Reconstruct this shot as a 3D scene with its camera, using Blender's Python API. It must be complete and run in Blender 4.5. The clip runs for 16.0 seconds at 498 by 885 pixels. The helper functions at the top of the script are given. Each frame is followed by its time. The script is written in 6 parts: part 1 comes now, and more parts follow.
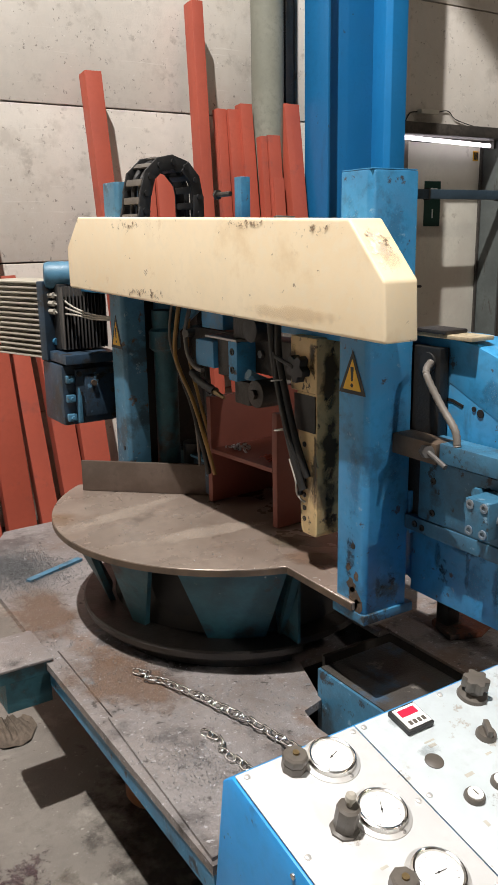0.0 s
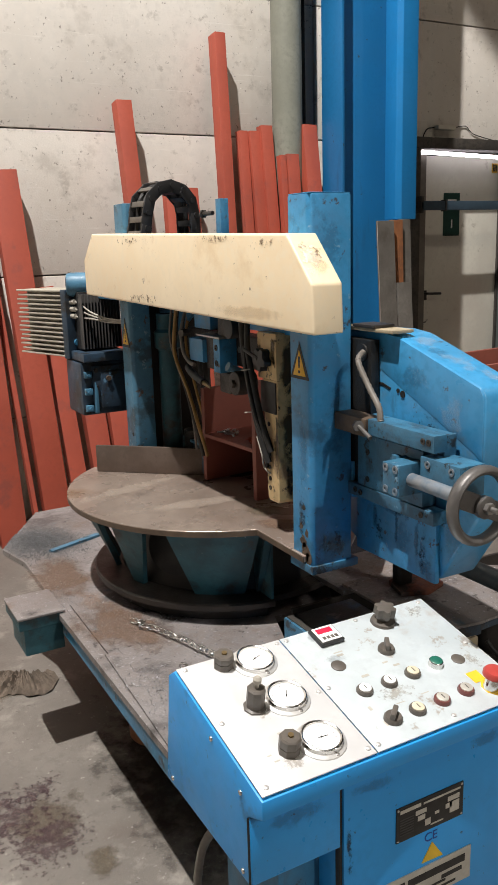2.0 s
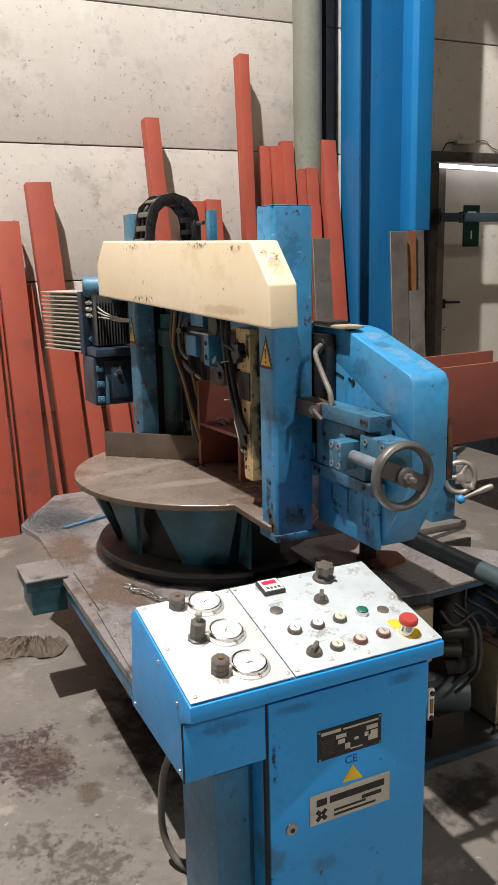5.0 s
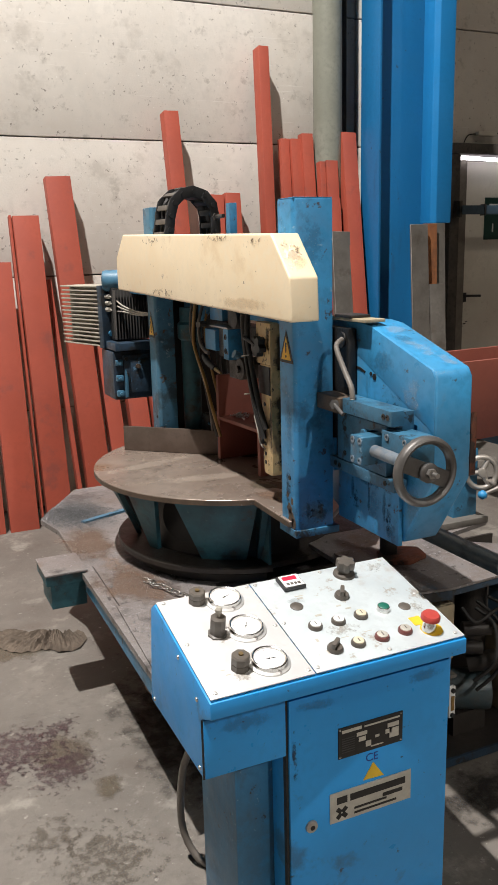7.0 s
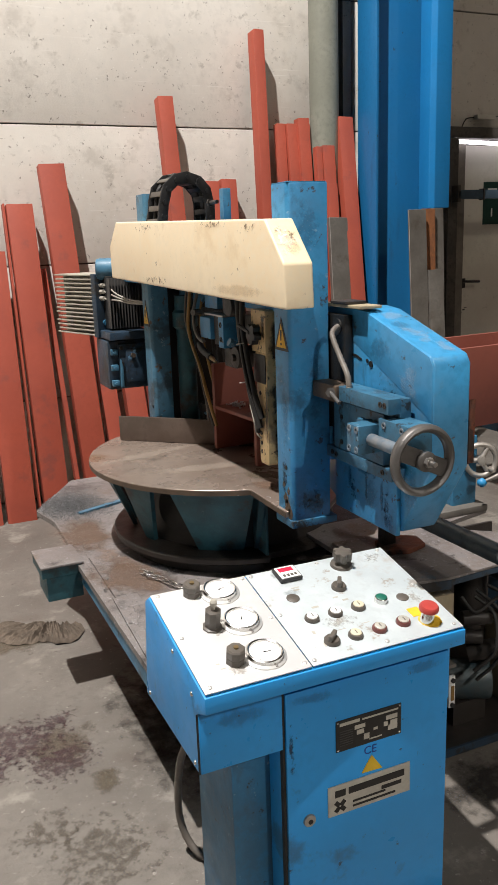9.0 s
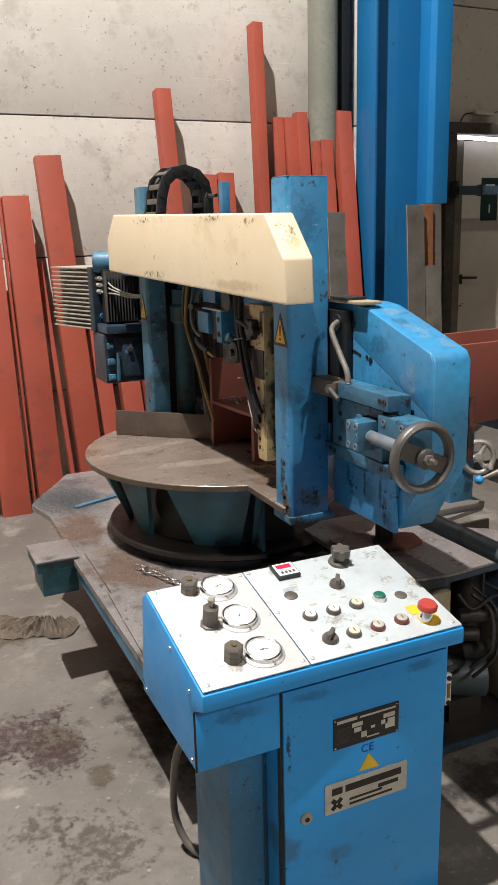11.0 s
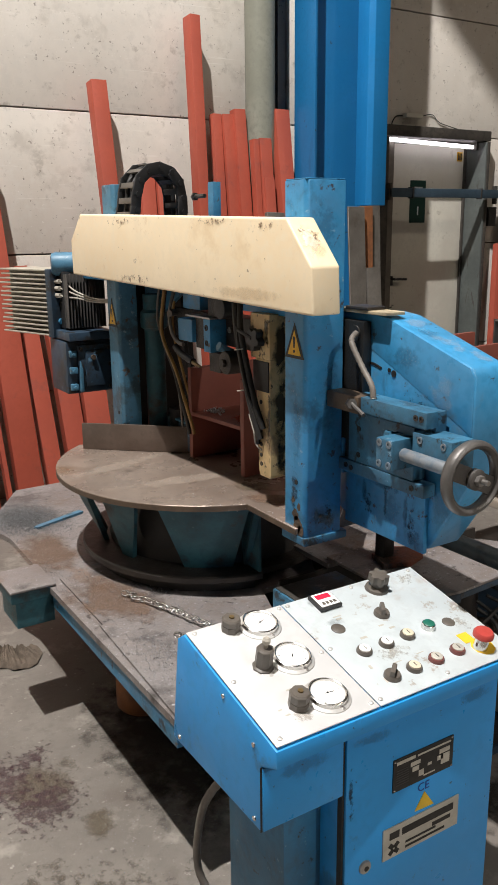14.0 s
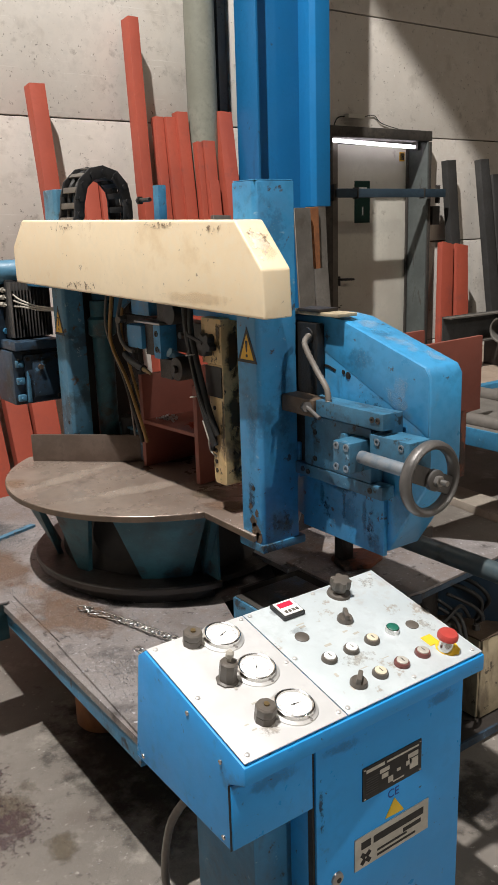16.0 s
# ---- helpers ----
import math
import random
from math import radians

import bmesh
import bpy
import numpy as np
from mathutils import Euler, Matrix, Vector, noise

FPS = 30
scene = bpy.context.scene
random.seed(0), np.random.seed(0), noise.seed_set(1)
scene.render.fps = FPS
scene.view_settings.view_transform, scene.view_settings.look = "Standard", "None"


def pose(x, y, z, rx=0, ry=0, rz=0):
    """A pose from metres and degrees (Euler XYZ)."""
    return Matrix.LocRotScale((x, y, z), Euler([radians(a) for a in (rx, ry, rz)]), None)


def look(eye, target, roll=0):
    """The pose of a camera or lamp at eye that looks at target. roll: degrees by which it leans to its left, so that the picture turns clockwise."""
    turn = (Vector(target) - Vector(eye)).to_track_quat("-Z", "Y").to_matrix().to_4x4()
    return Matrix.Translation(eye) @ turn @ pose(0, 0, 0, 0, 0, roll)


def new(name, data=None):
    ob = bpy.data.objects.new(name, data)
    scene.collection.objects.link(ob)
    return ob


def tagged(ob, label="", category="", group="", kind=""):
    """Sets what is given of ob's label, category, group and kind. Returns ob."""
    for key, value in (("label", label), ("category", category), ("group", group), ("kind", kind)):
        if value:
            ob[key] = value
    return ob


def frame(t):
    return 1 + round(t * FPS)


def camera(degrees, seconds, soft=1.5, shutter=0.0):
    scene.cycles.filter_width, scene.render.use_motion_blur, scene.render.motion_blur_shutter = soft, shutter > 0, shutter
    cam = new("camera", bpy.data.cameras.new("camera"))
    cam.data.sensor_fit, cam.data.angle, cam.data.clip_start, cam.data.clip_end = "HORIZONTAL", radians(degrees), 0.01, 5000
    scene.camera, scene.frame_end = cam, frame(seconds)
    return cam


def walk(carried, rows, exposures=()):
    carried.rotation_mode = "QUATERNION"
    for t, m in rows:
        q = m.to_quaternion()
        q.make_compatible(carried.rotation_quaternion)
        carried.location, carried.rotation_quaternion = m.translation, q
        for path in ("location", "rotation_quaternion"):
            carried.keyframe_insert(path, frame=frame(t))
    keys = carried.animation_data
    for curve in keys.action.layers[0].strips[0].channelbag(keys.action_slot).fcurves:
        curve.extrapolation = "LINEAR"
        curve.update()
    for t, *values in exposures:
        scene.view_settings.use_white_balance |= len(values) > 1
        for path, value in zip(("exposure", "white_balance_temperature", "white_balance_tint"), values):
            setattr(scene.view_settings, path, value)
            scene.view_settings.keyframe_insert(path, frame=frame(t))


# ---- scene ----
cam = camera(33.7, 16.0)
METRES, EYE, TILT, LEAN, TURN = 1.3, 1.5, 5.23, -0.06, -32.6
ROWS = [
    (0.0, 0.0, 0.0, 0.0, -0.34, -19.48, 0.97),
    (0.5, 0.0683, -0.0552, 0.0023, 4.58, -19.45, 0.98),
    (1.0, 0.1689, -0.1196, 0.0039, 8.02, -19.54, 1.81),
    (1.5, 0.1777, -0.1782, 0.0155, 6.58, -19.11, 2.31),
    (2.0, 0.1613, -0.253, 0.0223, 3.36, -18.64, 2.07),
    (2.5, 0.2061, -0.2935, 0.0265, 2.09, -18.27, 1.49),
    (3.0, 0.3089, -0.3548, 0.0294, 2.24, -17.57, 0.92),
    (3.5, 0.3411, -0.4064, 0.0308, 3.45, -17.15, 1.16),
    (4.0, 0.3469, -0.4339, 0.0284, 4.87, -17.42, 1.74),
    (4.5, 0.3445, -0.4458, 0.0277, 6.05, -17.61, 1.94),
    (5.0, 0.3307, -0.4482, 0.0259, 6.94, -17.81, 1.98),
    (7.5, 0.3252, -0.4381, 0.023, 8.18, -18.17, 2.27),
    (8.0, 0.3295, -0.4339, 0.0219, 8.17, -18.16, 2.33),
    (8.5, 0.3289, -0.4241, 0.0199, 8.23, -18.47, 2.51),
    (9.0, 0.3313, -0.414, 0.0177, 8.03, -18.98, 2.72),
    (11.5, 0.3206, -0.4034, 0.0176, 7.71, -19.38, 2.07),
    (12.0, 0.319, -0.4009, 0.0165, 7.58, -19.4, 2.01),
    (12.5, 0.3033, -0.3978, 0.0186, 7.56, -19.52, 1.72),
    (13.0, 0.2451, -0.3697, 0.0212, 5.81, -19.86, 1.92),
    (13.5, 0.1537, -0.3331, 0.0273, 2.75, -19.84, 1.55),
    (14.0, 0.0886, -0.314, 0.0287, 0.51, -19.8, 0.75),
    (14.5, 0.0753, -0.2984, 0.0285, -0.12, -19.9, 0.52),
    (15.0, 0.0739, -0.2905, 0.0282, -0.52, -20.05, 0.31),
    (15.5, 0.0752, -0.2878, 0.0234, -1.81, -20.11, 1.02),
    (16.0, 0.0845, -0.2858, 0.0263, -3.25, -19.69, 1.49),
]
walk(cam, [(t, pose(0, 0, EYE, TILT, LEAN, TURN) @ pose(METRES * x, METRES * y, METRES * z, 90 + pitch, roll, yaw)) for t, x, y, z, yaw, pitch, roll in ROWS],
     exposures=((0.0, -0.06), (1.0, -0.12), (2.5, -0.04), (4.0, 0.0), (7.5, -0.05), (12.5, -0.03), (14.5, -0.10), (16.0, -0.13)))

# ---- light ----
world = bpy.data.worlds.new("hall_air")
world.use_nodes = True
scene.world = world
world.node_tree.nodes["Background"].inputs[0].default_value = (0.9, 0.95, 1.0, 1)
world.node_tree.nodes["Background"].inputs[1].default_value = 0.0018


def hall_lamp(x, y, z, watts, colour, cone=124, blend=0.012):
    """A downward lamp, high-bay key or added fill; its rim cuts the cone."""
    lamp = bpy.data.lights.new("hall_light", "SPOT")
    lamp.energy, lamp.color, lamp.spot_size, lamp.spot_blend, lamp.shadow_soft_size = watts, colour, radians(cone), blend, 0.08
    ob = new("hall_light", lamp)
    ob.matrix_world = look((x, y, z), (x, y + 0.001, 0))
    return ob


hall_lamp(-1.6, 0.35, 10.0, 6900, (1.0, 0.955, 0.915), 90.4)
# Unseen fill lamps, added to lift the front faces and the right wall
hall_lamp(2.2, -8.2, 7.5, 1350, (1.0, 0.95, 0.89), 126, 0.16)
hall_lamp(7.0, -5.0, 10.0, 520, (1.0, 0.86, 0.70), 130, 0.3)

# ---- materials ----


def surface(name, base, other=None, scale=6.0, rough=0.5, metal=0.0, bump=0.15, fine=180.0, spots=None, streak=None, spread=0.12, coat=0.0):
    """Painted, bare or worn surface: two-scale colour, optional stains or chips (colour, scale, amount) and bump."""
    m = bpy.data.materials.new(name)
    m.use_nodes = True
    nt = m.node_tree
    n, l = nt.nodes, nt.links
    b = n["Principled BSDF"]
    g = n.new("ShaderNodeNewGeometry")
    pos = g.outputs["Position"]

    def tex(s, detail=4.0, rgh=0.6, stretch=None):
        t = n.new("ShaderNodeTexNoise")
        t.inputs["Scale"].default_value, t.inputs["Detail"].default_value, t.inputs["Roughness"].default_value = s, detail, rgh
        if stretch:
            mp = n.new("ShaderNodeMapping")
            mp.inputs["Scale"].default_value = stretch
            l.new(pos, mp.inputs[0])
            l.new(mp.outputs[0], t.inputs["Vector"])
        else:
            l.new(pos, t.inputs["Vector"])
        return t.outputs["Fac"]

    def ramp(fac, lo, hi):
        r = n.new("ShaderNodeMapRange")
        r.inputs[1].default_value, r.inputs[2].default_value = lo, hi
        l.new(fac, r.inputs[0])
        return r.outputs[0]

    def mix(fac, a, c):
        x = n.new("ShaderNodeMix")
        x.data_type = "RGBA"
        l.new(fac, x.inputs[0])
        for k, v in ((6, a), (7, c)):
            if isinstance(v, tuple):
                x.inputs[k].default_value = (*v, 1)
            else:
                l.new(v, x.inputs[k])
        return x.outputs[2]

    other = other or tuple(min(1, c * (1 - 2.2 * spread)) for c in base)
    col = mix(ramp(tex(scale, 6), 0.40, 0.60), base, other)
    dark = tuple(c * (1 - spread * 1.6) for c in base)
    col = mix(ramp(tex(fine * 0.25, 3), 0.47, 0.66), col, dark)
    rg = ramp(tex(scale * 2.3, 5), 0.2, 0.8)
    rr = n.new("ShaderNodeMapRange")
    rr.inputs[3].default_value, rr.inputs[4].default_value = max(0.05, rough - 0.12), min(1, rough + 0.15)
    l.new(rg, rr.inputs[0])
    for s in ([spots] if spots and not isinstance(spots[0][0], tuple) else spots or []):
        c2, s2, amount = s[:3]
        f = ramp(tex(s2, 8, 0.68, s[3] if len(s) > 3 else None), 0.605 - 0.9 * amount, (0.70 if s2 < 12 else 0.645) - 0.9 * amount)
        soft = n.new("ShaderNodeMath")
        soft.operation = "MULTIPLY"
        soft.inputs[1].default_value = 0.75 if s2 < 12 else 0.9
        l.new(f, soft.inputs[0])
        f = soft.outputs[0]
        col = mix(f, col, c2)
    l.new(col, b.inputs["Base Color"])
    l.new(rr.outputs[0], b.inputs["Roughness"])
    b.inputs["Metallic"].default_value = metal
    b.inputs["Coat Weight"].default_value = coat
    if bump:
        bp = n.new("ShaderNodeBump")
        bp.inputs["Strength"].default_value, bp.inputs["Distance"].default_value = bump, 0.004
        add = n.new("ShaderNodeMath")
        add.operation = "ADD"
        l.new(tex(fine, 4), add.inputs[0])
        l.new(tex(scale * 3, 4), add.inputs[1])
        l.new(add.outputs[0], bp.inputs["Height"])
        l.new(bp.outputs[0], b.inputs["Normal"])
    return m


BLUE = surface("blue_paint", (0.025, 0.25, 0.53), (0.035, 0.21, 0.43), 5, 0.38, 0, 0.06, spots=[((0.09, 0.17, 0.23), 6, 0.06), ((0.05, 0.05, 0.045), 30, -0.04)])
BLUE_CLEAN = surface("blue_cabinet_paint", (0.02, 0.31, 0.76), (0.02, 0.28, 0.68), 4, 0.34, 0, 0.03, spots=[((0.03, 0.13, 0.27), 6, 0.035), ((0.03, 0.05, 0.08), 34, -0.05)], spread=0.05)
BLUE_WORN = surface("worn_blue_paint", (0.04, 0.20, 0.36), (0.035, 0.13, 0.22), 9, 0.42, 0, 0.15, spots=[((0.03, 0.04, 0.045), 7, 0.03), ((0.07, 0.045, 0.03), 24, -0.02), ((0.02, 0.02, 0.02), 14, 0.0), ((0.14, 0.30, 0.44), 34, -0.03)])
BLUE_POST = surface("chipped_blue_paint", (0.04, 0.27, 0.53), (0.05, 0.21, 0.40), 6, 0.42, 0, 0.1, spots=[((0.03, 0.10, 0.17), 7, 0.05), ((0.05, 0.033, 0.025), 26, -0.012), ((0.18, 0.33, 0.48), 40, -0.035)])
TEAL = surface("old_teal_paint", (0.03, 0.115, 0.145), (0.024, 0.07, 0.085), 7, 0.5, 0, 0.25, spots=[((0.07, 0.06, 0.045), 10, 0.04), ((0.10, 0.17, 0.18), 40, -0.04), ((0.02, 0.015, 0.012), 5, 0.08)])
BLUE_COLUMN = surface("column_blue_paint", (0.012, 0.165, 0.40), (0.011, 0.15, 0.36), 2, 0.42, 0, 0.03, spots=[((0.02, 0.10, 0.22), 1.4, 0.02, (3, 3, 0.6)), ((0.03, 0.06, 0.09), 22, -0.05)], spread=0.05)
DUCT_BLUE = surface("duct_blue_paint", (0.014, 0.21, 0.52), (0.013, 0.19, 0.47), 2, 0.38, 0, 0.03, spread=0.04)
BLUE_DIRTY = surface("greasy_blue_paint", (0.045, 0.17, 0.28), (0.035, 0.10, 0.16), 10, 0.4, 0, 0.15, spots=[((0.025, 0.03, 0.032), 9, 0.05), ((0.02, 0.018, 0.016), 26, 0.02), ((0.16, 0.28, 0.38), 30, -0.02)])
CREAM = surface("cream_paint", (0.90, 0.76, 0.54), (0.86, 0.70, 0.47), 3, 0.40, 0, 0.05, spots=[((0.74, 0.56, 0.34), 2.6, 0.06), ((0.60, 0.43, 0.25), 9, -0.03), ((0.20, 0.14, 0.09), 34, -0.055)], spread=0.03)
CREAM_WORN = surface("worn_cream_paint", (0.72, 0.53, 0.27), (0.56, 0.39, 0.19), 7, 0.5, 0, 0.2, spots=[((0.20, 0.13, 0.08), 9, 0.05), ((0.03, 0.022, 0.018), 30, 0.025)])
# The stretched pale streaks put the plate's sheen into the colour
STEEL_TABLE = surface("worn_steel_plate", (0.34, 0.275, 0.23), (0.245, 0.19, 0.155), 3.0, 0.27, 0.4, 0.08, spots=[((0.21, 0.135, 0.08), 2.6, 0.04), ((0.40, 0.35, 0.31), 3.2, -0.02, (0.5, 2.4, 1)), ((0.09, 0.072, 0.06), 8, 0.02), ((0.42, 0.39, 0.36), 60, -0.03)])
PLATFORM = surface("dirty_steel_deck", (0.255, 0.235, 0.23), (0.185, 0.158, 0.145), 4, 0.5, 0.2, 0.6, spots=[((0.06, 0.17, 0.24), 7, -0.03), ((0.17, 0.10, 0.06), 3.2, 0.05), ((0.075, 0.068, 0.068), 6, 0.06), ((0.40, 0.39, 0.40), 85, 0.0), ((0.06, 0.052, 0.048), 24, 0.0)])
DARK_IRON = surface("oily_dark_iron", (0.045, 0.038, 0.033), (0.03, 0.026, 0.024), 9, 0.45, 0.3, 0.3)
# Grimy paint of the motor; on the side panel it stands for shade
BLUE_GRIME_SHADE = surface("grimy_shaded_blue_paint", (0.024, 0.052, 0.088), (0.018, 0.03, 0.045), 9, 0.45, 0, 0.2, spots=[((0.02, 0.018, 0.016), 12, 0.06), ((0.08, 0.17, 0.26), 22, -0.025)])
LEVER_GREY = surface("greasy_grey_teal_paint", (0.075, 0.088, 0.09), (0.05, 0.075, 0.085), 7, 0.42, 0.1, 0.15, spots=[((0.025, 0.023, 0.02), 9, 0.05), ((0.03, 0.14, 0.22), 10, -0.02)])
# Scuffed blue, darkened in the colour for the stand's shaded side
STAND_BLUE = surface("scuffed_shaded_stand_paint", (0.035, 0.18, 0.34), (0.035, 0.12, 0.21), 7, 0.42, 0, 0.08, spots=[((0.05, 0.09, 0.12), 5, 0.05, (1, 1, 0.4)), ((0.03, 0.03, 0.03), 26, -0.03), ((0.16, 0.28, 0.38), 34, -0.04)])
BRASS = surface("dull_brass", (0.24, 0.17, 0.08), None, 20, 0.4, 0.7, 0.03)
DARK_DECK = surface("oily_deck_plate", (0.085, 0.078, 0.07), (0.05, 0.044, 0.04), 6, 0.4, 0.2, 0.3, spots=[((0.04, 0.12, 0.22), 4, 0.03), ((0.20, 0.18, 0.16), 14, 0.0), ((0.12, 0.06, 0.03), 9, 0.0)])
BLUE_OLD = surface("faded_blue_paint", (0.07, 0.20, 0.31), (0.05, 0.15, 0.235), 8, 0.45, 0, 0.12, spots=[((0.03, 0.05, 0.06), 9, 0.08), ((0.22, 0.34, 0.42), 30, 0.0), ((0.09, 0.055, 0.03), 20, 0.0)])
FIN_GREY = surface("dusty_fin_metal", (0.50, 0.465, 0.39), (0.40, 0.37, 0.30), 12, 0.55, 0.2, 0.1)
RED_RUST = surface("red_rusty_plate", (0.16, 0.045, 0.02), (0.08, 0.03, 0.018), 14, 0.6, 0, 0.5, spots=((0.02, 0.015, 0.012), 12, 0.08))
BEZEL = surface("satin_steel_bezel", (0.72, 0.71, 0.69), (0.62, 0.61, 0.59), 20, 0.36, 0.55, 0.02)
GLINT = surface("bright_swarf", (0.44, 0.44, 0.45), (0.32, 0.32, 0.33), 60, 0.3, 0.7, 0.1)
HOUSING = surface("glossy_blue_paint", (0.045, 0.29, 0.56), (0.06, 0.25, 0.46), 5, 0.33, 0, 0.04, spots=[((0.10, 0.19, 0.26), 5, 0.03), ((0.03, 0.06, 0.08), 6, 0.0, (1, 1, 0.2)), ((0.05, 0.05, 0.048), 34, -0.025)], coat=0.25)
FENCE_STEEL = surface("dark_brown_steel", (0.15, 0.115, 0.095), (0.10, 0.075, 0.06), 7, 0.4, 0.4, 0.12, spots=((0.22, 0.17, 0.14), 9, 0.02, (0.3, 0.3, 1)))
BLACK = surface("black_plastic", (0.02, 0.02, 0.021), None, 20, 0.5, 0, 0.08)
RUBBER = surface("dark_rubber_hose", (0.016, 0.015, 0.014), None, 20, 0.55, 0, 0.1)
GREY_HOSE = surface("grey_corrugated_conduit", (0.16, 0.14, 0.12), None, 20, 0.5, 0, 0.1)
BARE = surface("machined_steel", (0.42, 0.40, 0.38), (0.30, 0.28, 0.26), 14, 0.36, 0.85, 0.08)
CHROME = surface("bright_steel", (0.75, 0.74, 0.72), (0.6, 0.59, 0.57), 20, 0.2, 1.0, 0.03)
DULL_STEEL = surface("dull_nickel_steel", (0.46, 0.43, 0.39), (0.36, 0.33, 0.30), 14, 0.42, 0.7, 0.08)
SPINDLE_GREY = surface("rubbed_grey_blue_paint", (0.15, 0.20, 0.25), (0.20, 0.21, 0.22), 12, 0.45, 0.2, 0.1)
CASTIRON = surface("hand_worn_cast_iron", (0.135, 0.128, 0.122), (0.095, 0.088, 0.083), 12, 0.4, 0.4, 0.15)
ALU = surface("aluminium_sheet", (0.68, 0.68, 0.675), (0.63, 0.63, 0.625), 8, 0.42, 0.25, 0.03, spots=[((0.55, 0.53, 0.5), 14, -0.06)], spread=0.04)
ALU_USED = surface("handled_aluminium_sheet", (0.62, 0.68, 0.70), (0.57, 0.63, 0.65), 8, 0.42, 0.3, 0.03, spots=[((0.40, 0.37, 0.33), 16, -0.015), ((0.5, 0.47, 0.43), 6, 0.03)], spread=0.06)
WHITE_DIAL = surface("white_dial", (0.85, 0.85, 0.83), None, 10, 0.4, 0, 0, spread=0.03)
KNOB = surface("grey_brown_plastic", (0.11, 0.095, 0.08), (0.08, 0.07, 0.06), 20, 0.45, 0, 0.08)
RED_PLASTIC = surface("red_plastic", (0.42, 0.055, 0.045), (0.36, 0.06, 0.05), 20, 0.35, 0, 0, spread=0.06)
DULL_RED = surface("grimy_dark_red_plastic", (0.17, 0.055, 0.048), (0.12, 0.05, 0.045), 30, 0.4, 0, 0, spread=0.06)
GREEN_PLASTIC = surface("green_plastic", (0.02, 0.16, 0.11), None, 20, 0.35, 0, 0)
YELLOW = surface("yellow_film", (0.85, 0.55, 0.03), None, 20, 0.5, 0, 0, spread=0.05)
WARN_YELLOW = surface("warning_yellow", (0.75, 0.42, 0.02), None, 20, 0.5, 0, 0.03, spread=0.08)
BLACK_INK = surface("black_ink", (0.015, 0.014, 0.013), None, 20, 0.5, 0, 0)
CREAM_INK = surface("cream_label", (0.62, 0.56, 0.42), None, 20, 0.5, 0, 0, spread=0.05)
SILVER_INK = surface("silver_label", (0.55, 0.53, 0.47), (0.45, 0.43, 0.38), 30, 0.4, 0.2, 0, spread=0.06)
BLUE_INK = surface("blue_ink", (0.02, 0.06, 0.35), None, 20, 0.5, 0, 0)
PRIMER = surface("red_oxide_primer", (0.385, 0.074, 0.042), (0.33, 0.064, 0.038), 3, 0.6, 0, 0.06, spots=((0.23, 0.06, 0.045), 5, 0.04), spread=0.05)
PRIMER_OLD = surface("brown_red_primer", (0.23, 0.066, 0.045), (0.19, 0.055, 0.038), 3, 0.55, 0, 0.08, spread=0.06)
GALV = surface("dark_steel_section", (0.075, 0.075, 0.075), (0.06, 0.058, 0.055), 6, 0.5, 0.4, 0.1)
GREY_STEEL = surface("grey_mill_steel", (0.16, 0.148, 0.132), (0.115, 0.105, 0.092), 6, 0.55, 0.2, 0.12, spots=((0.09, 0.075, 0.06), 7, 0.04))
RUST = surface("rusty_steel", (0.30, 0.115, 0.04), (0.18, 0.07, 0.03), 8, 0.75, 0, 0.3)
CONCRETE = surface("cast_concrete_panel", (0.71, 0.67, 0.61), (0.63, 0.585, 0.525), 1.3, 0.85, 0, 0.35, fine=90, spots=[((0.50, 0.46, 0.41), 2.4, 0.05), ((0.44, 0.405, 0.36), 11, 0.02), ((0.25, 0.225, 0.195), 38, -0.028), ((0.80, 0.77, 0.72), 1.0, -0.012, (2.2, 2.2, 75)), ((0.80, 0.77, 0.72), 30, -0.025)], spread=0.05)
JOINT = surface("joint_filler", (0.20, 0.18, 0.155), None, 8, 0.9, 0, 0.1)
FLOOR = surface("oil_stained_concrete", (0.18, 0.162, 0.142), (0.13, 0.115, 0.10), 1.6, 0.6, 0, 0.35, fine=120, spots=[((0.12, 0.10, 0.085), 2.2, 0.04), ((0.085, 0.068, 0.06), 8, -0.005), ((0.29, 0.27, 0.235), 4, 0.05), ((0.31, 0.29, 0.26), 40, -0.02), ((0.10, 0.085, 0.075), 24, -0.02)])
PIPE = surface("grey_green_pipe", (0.25, 0.255, 0.21), (0.21, 0.215, 0.175), 4, 0.5, 0, 0.05)
DOOR_WHITE = surface("white_door_paint", (0.68, 0.66, 0.58), (0.60, 0.57, 0.50), 2, 0.5, 0, 0.03, spots=((0.3, 0.27, 0.22), 9, -0.02), spread=0.05)
FRAME_DARK = surface("dark_door_steel", (0.06, 0.055, 0.05), (0.085, 0.075, 0.065), 5, 0.55, 0.2, 0.1)
# Frame steel lightened in the colour for the lit door reveal
JAMB_LIT = surface("lit_grey_blue_jamb", (0.11, 0.125, 0.12), (0.08, 0.09, 0.087), 5, 0.5, 0, 0.1, spots=[((0.06, 0.055, 0.05), 12, 0.0, (1, 1, 0.3))])
RAIL_BLUE = surface("blue_grey_rail", (0.05, 0.085, 0.12), None, 8, 0.5, 0.2, 0.1)
SIGN_GREEN = surface("exit_sign_green", (0.008, 0.05, 0.038), None, 8, 0.4, 0, 0)
CLOTH = surface("oily_rag", (0.145, 0.112, 0.085), (0.09, 0.07, 0.053), 14, 0.95, 0, 0.5, fine=320)
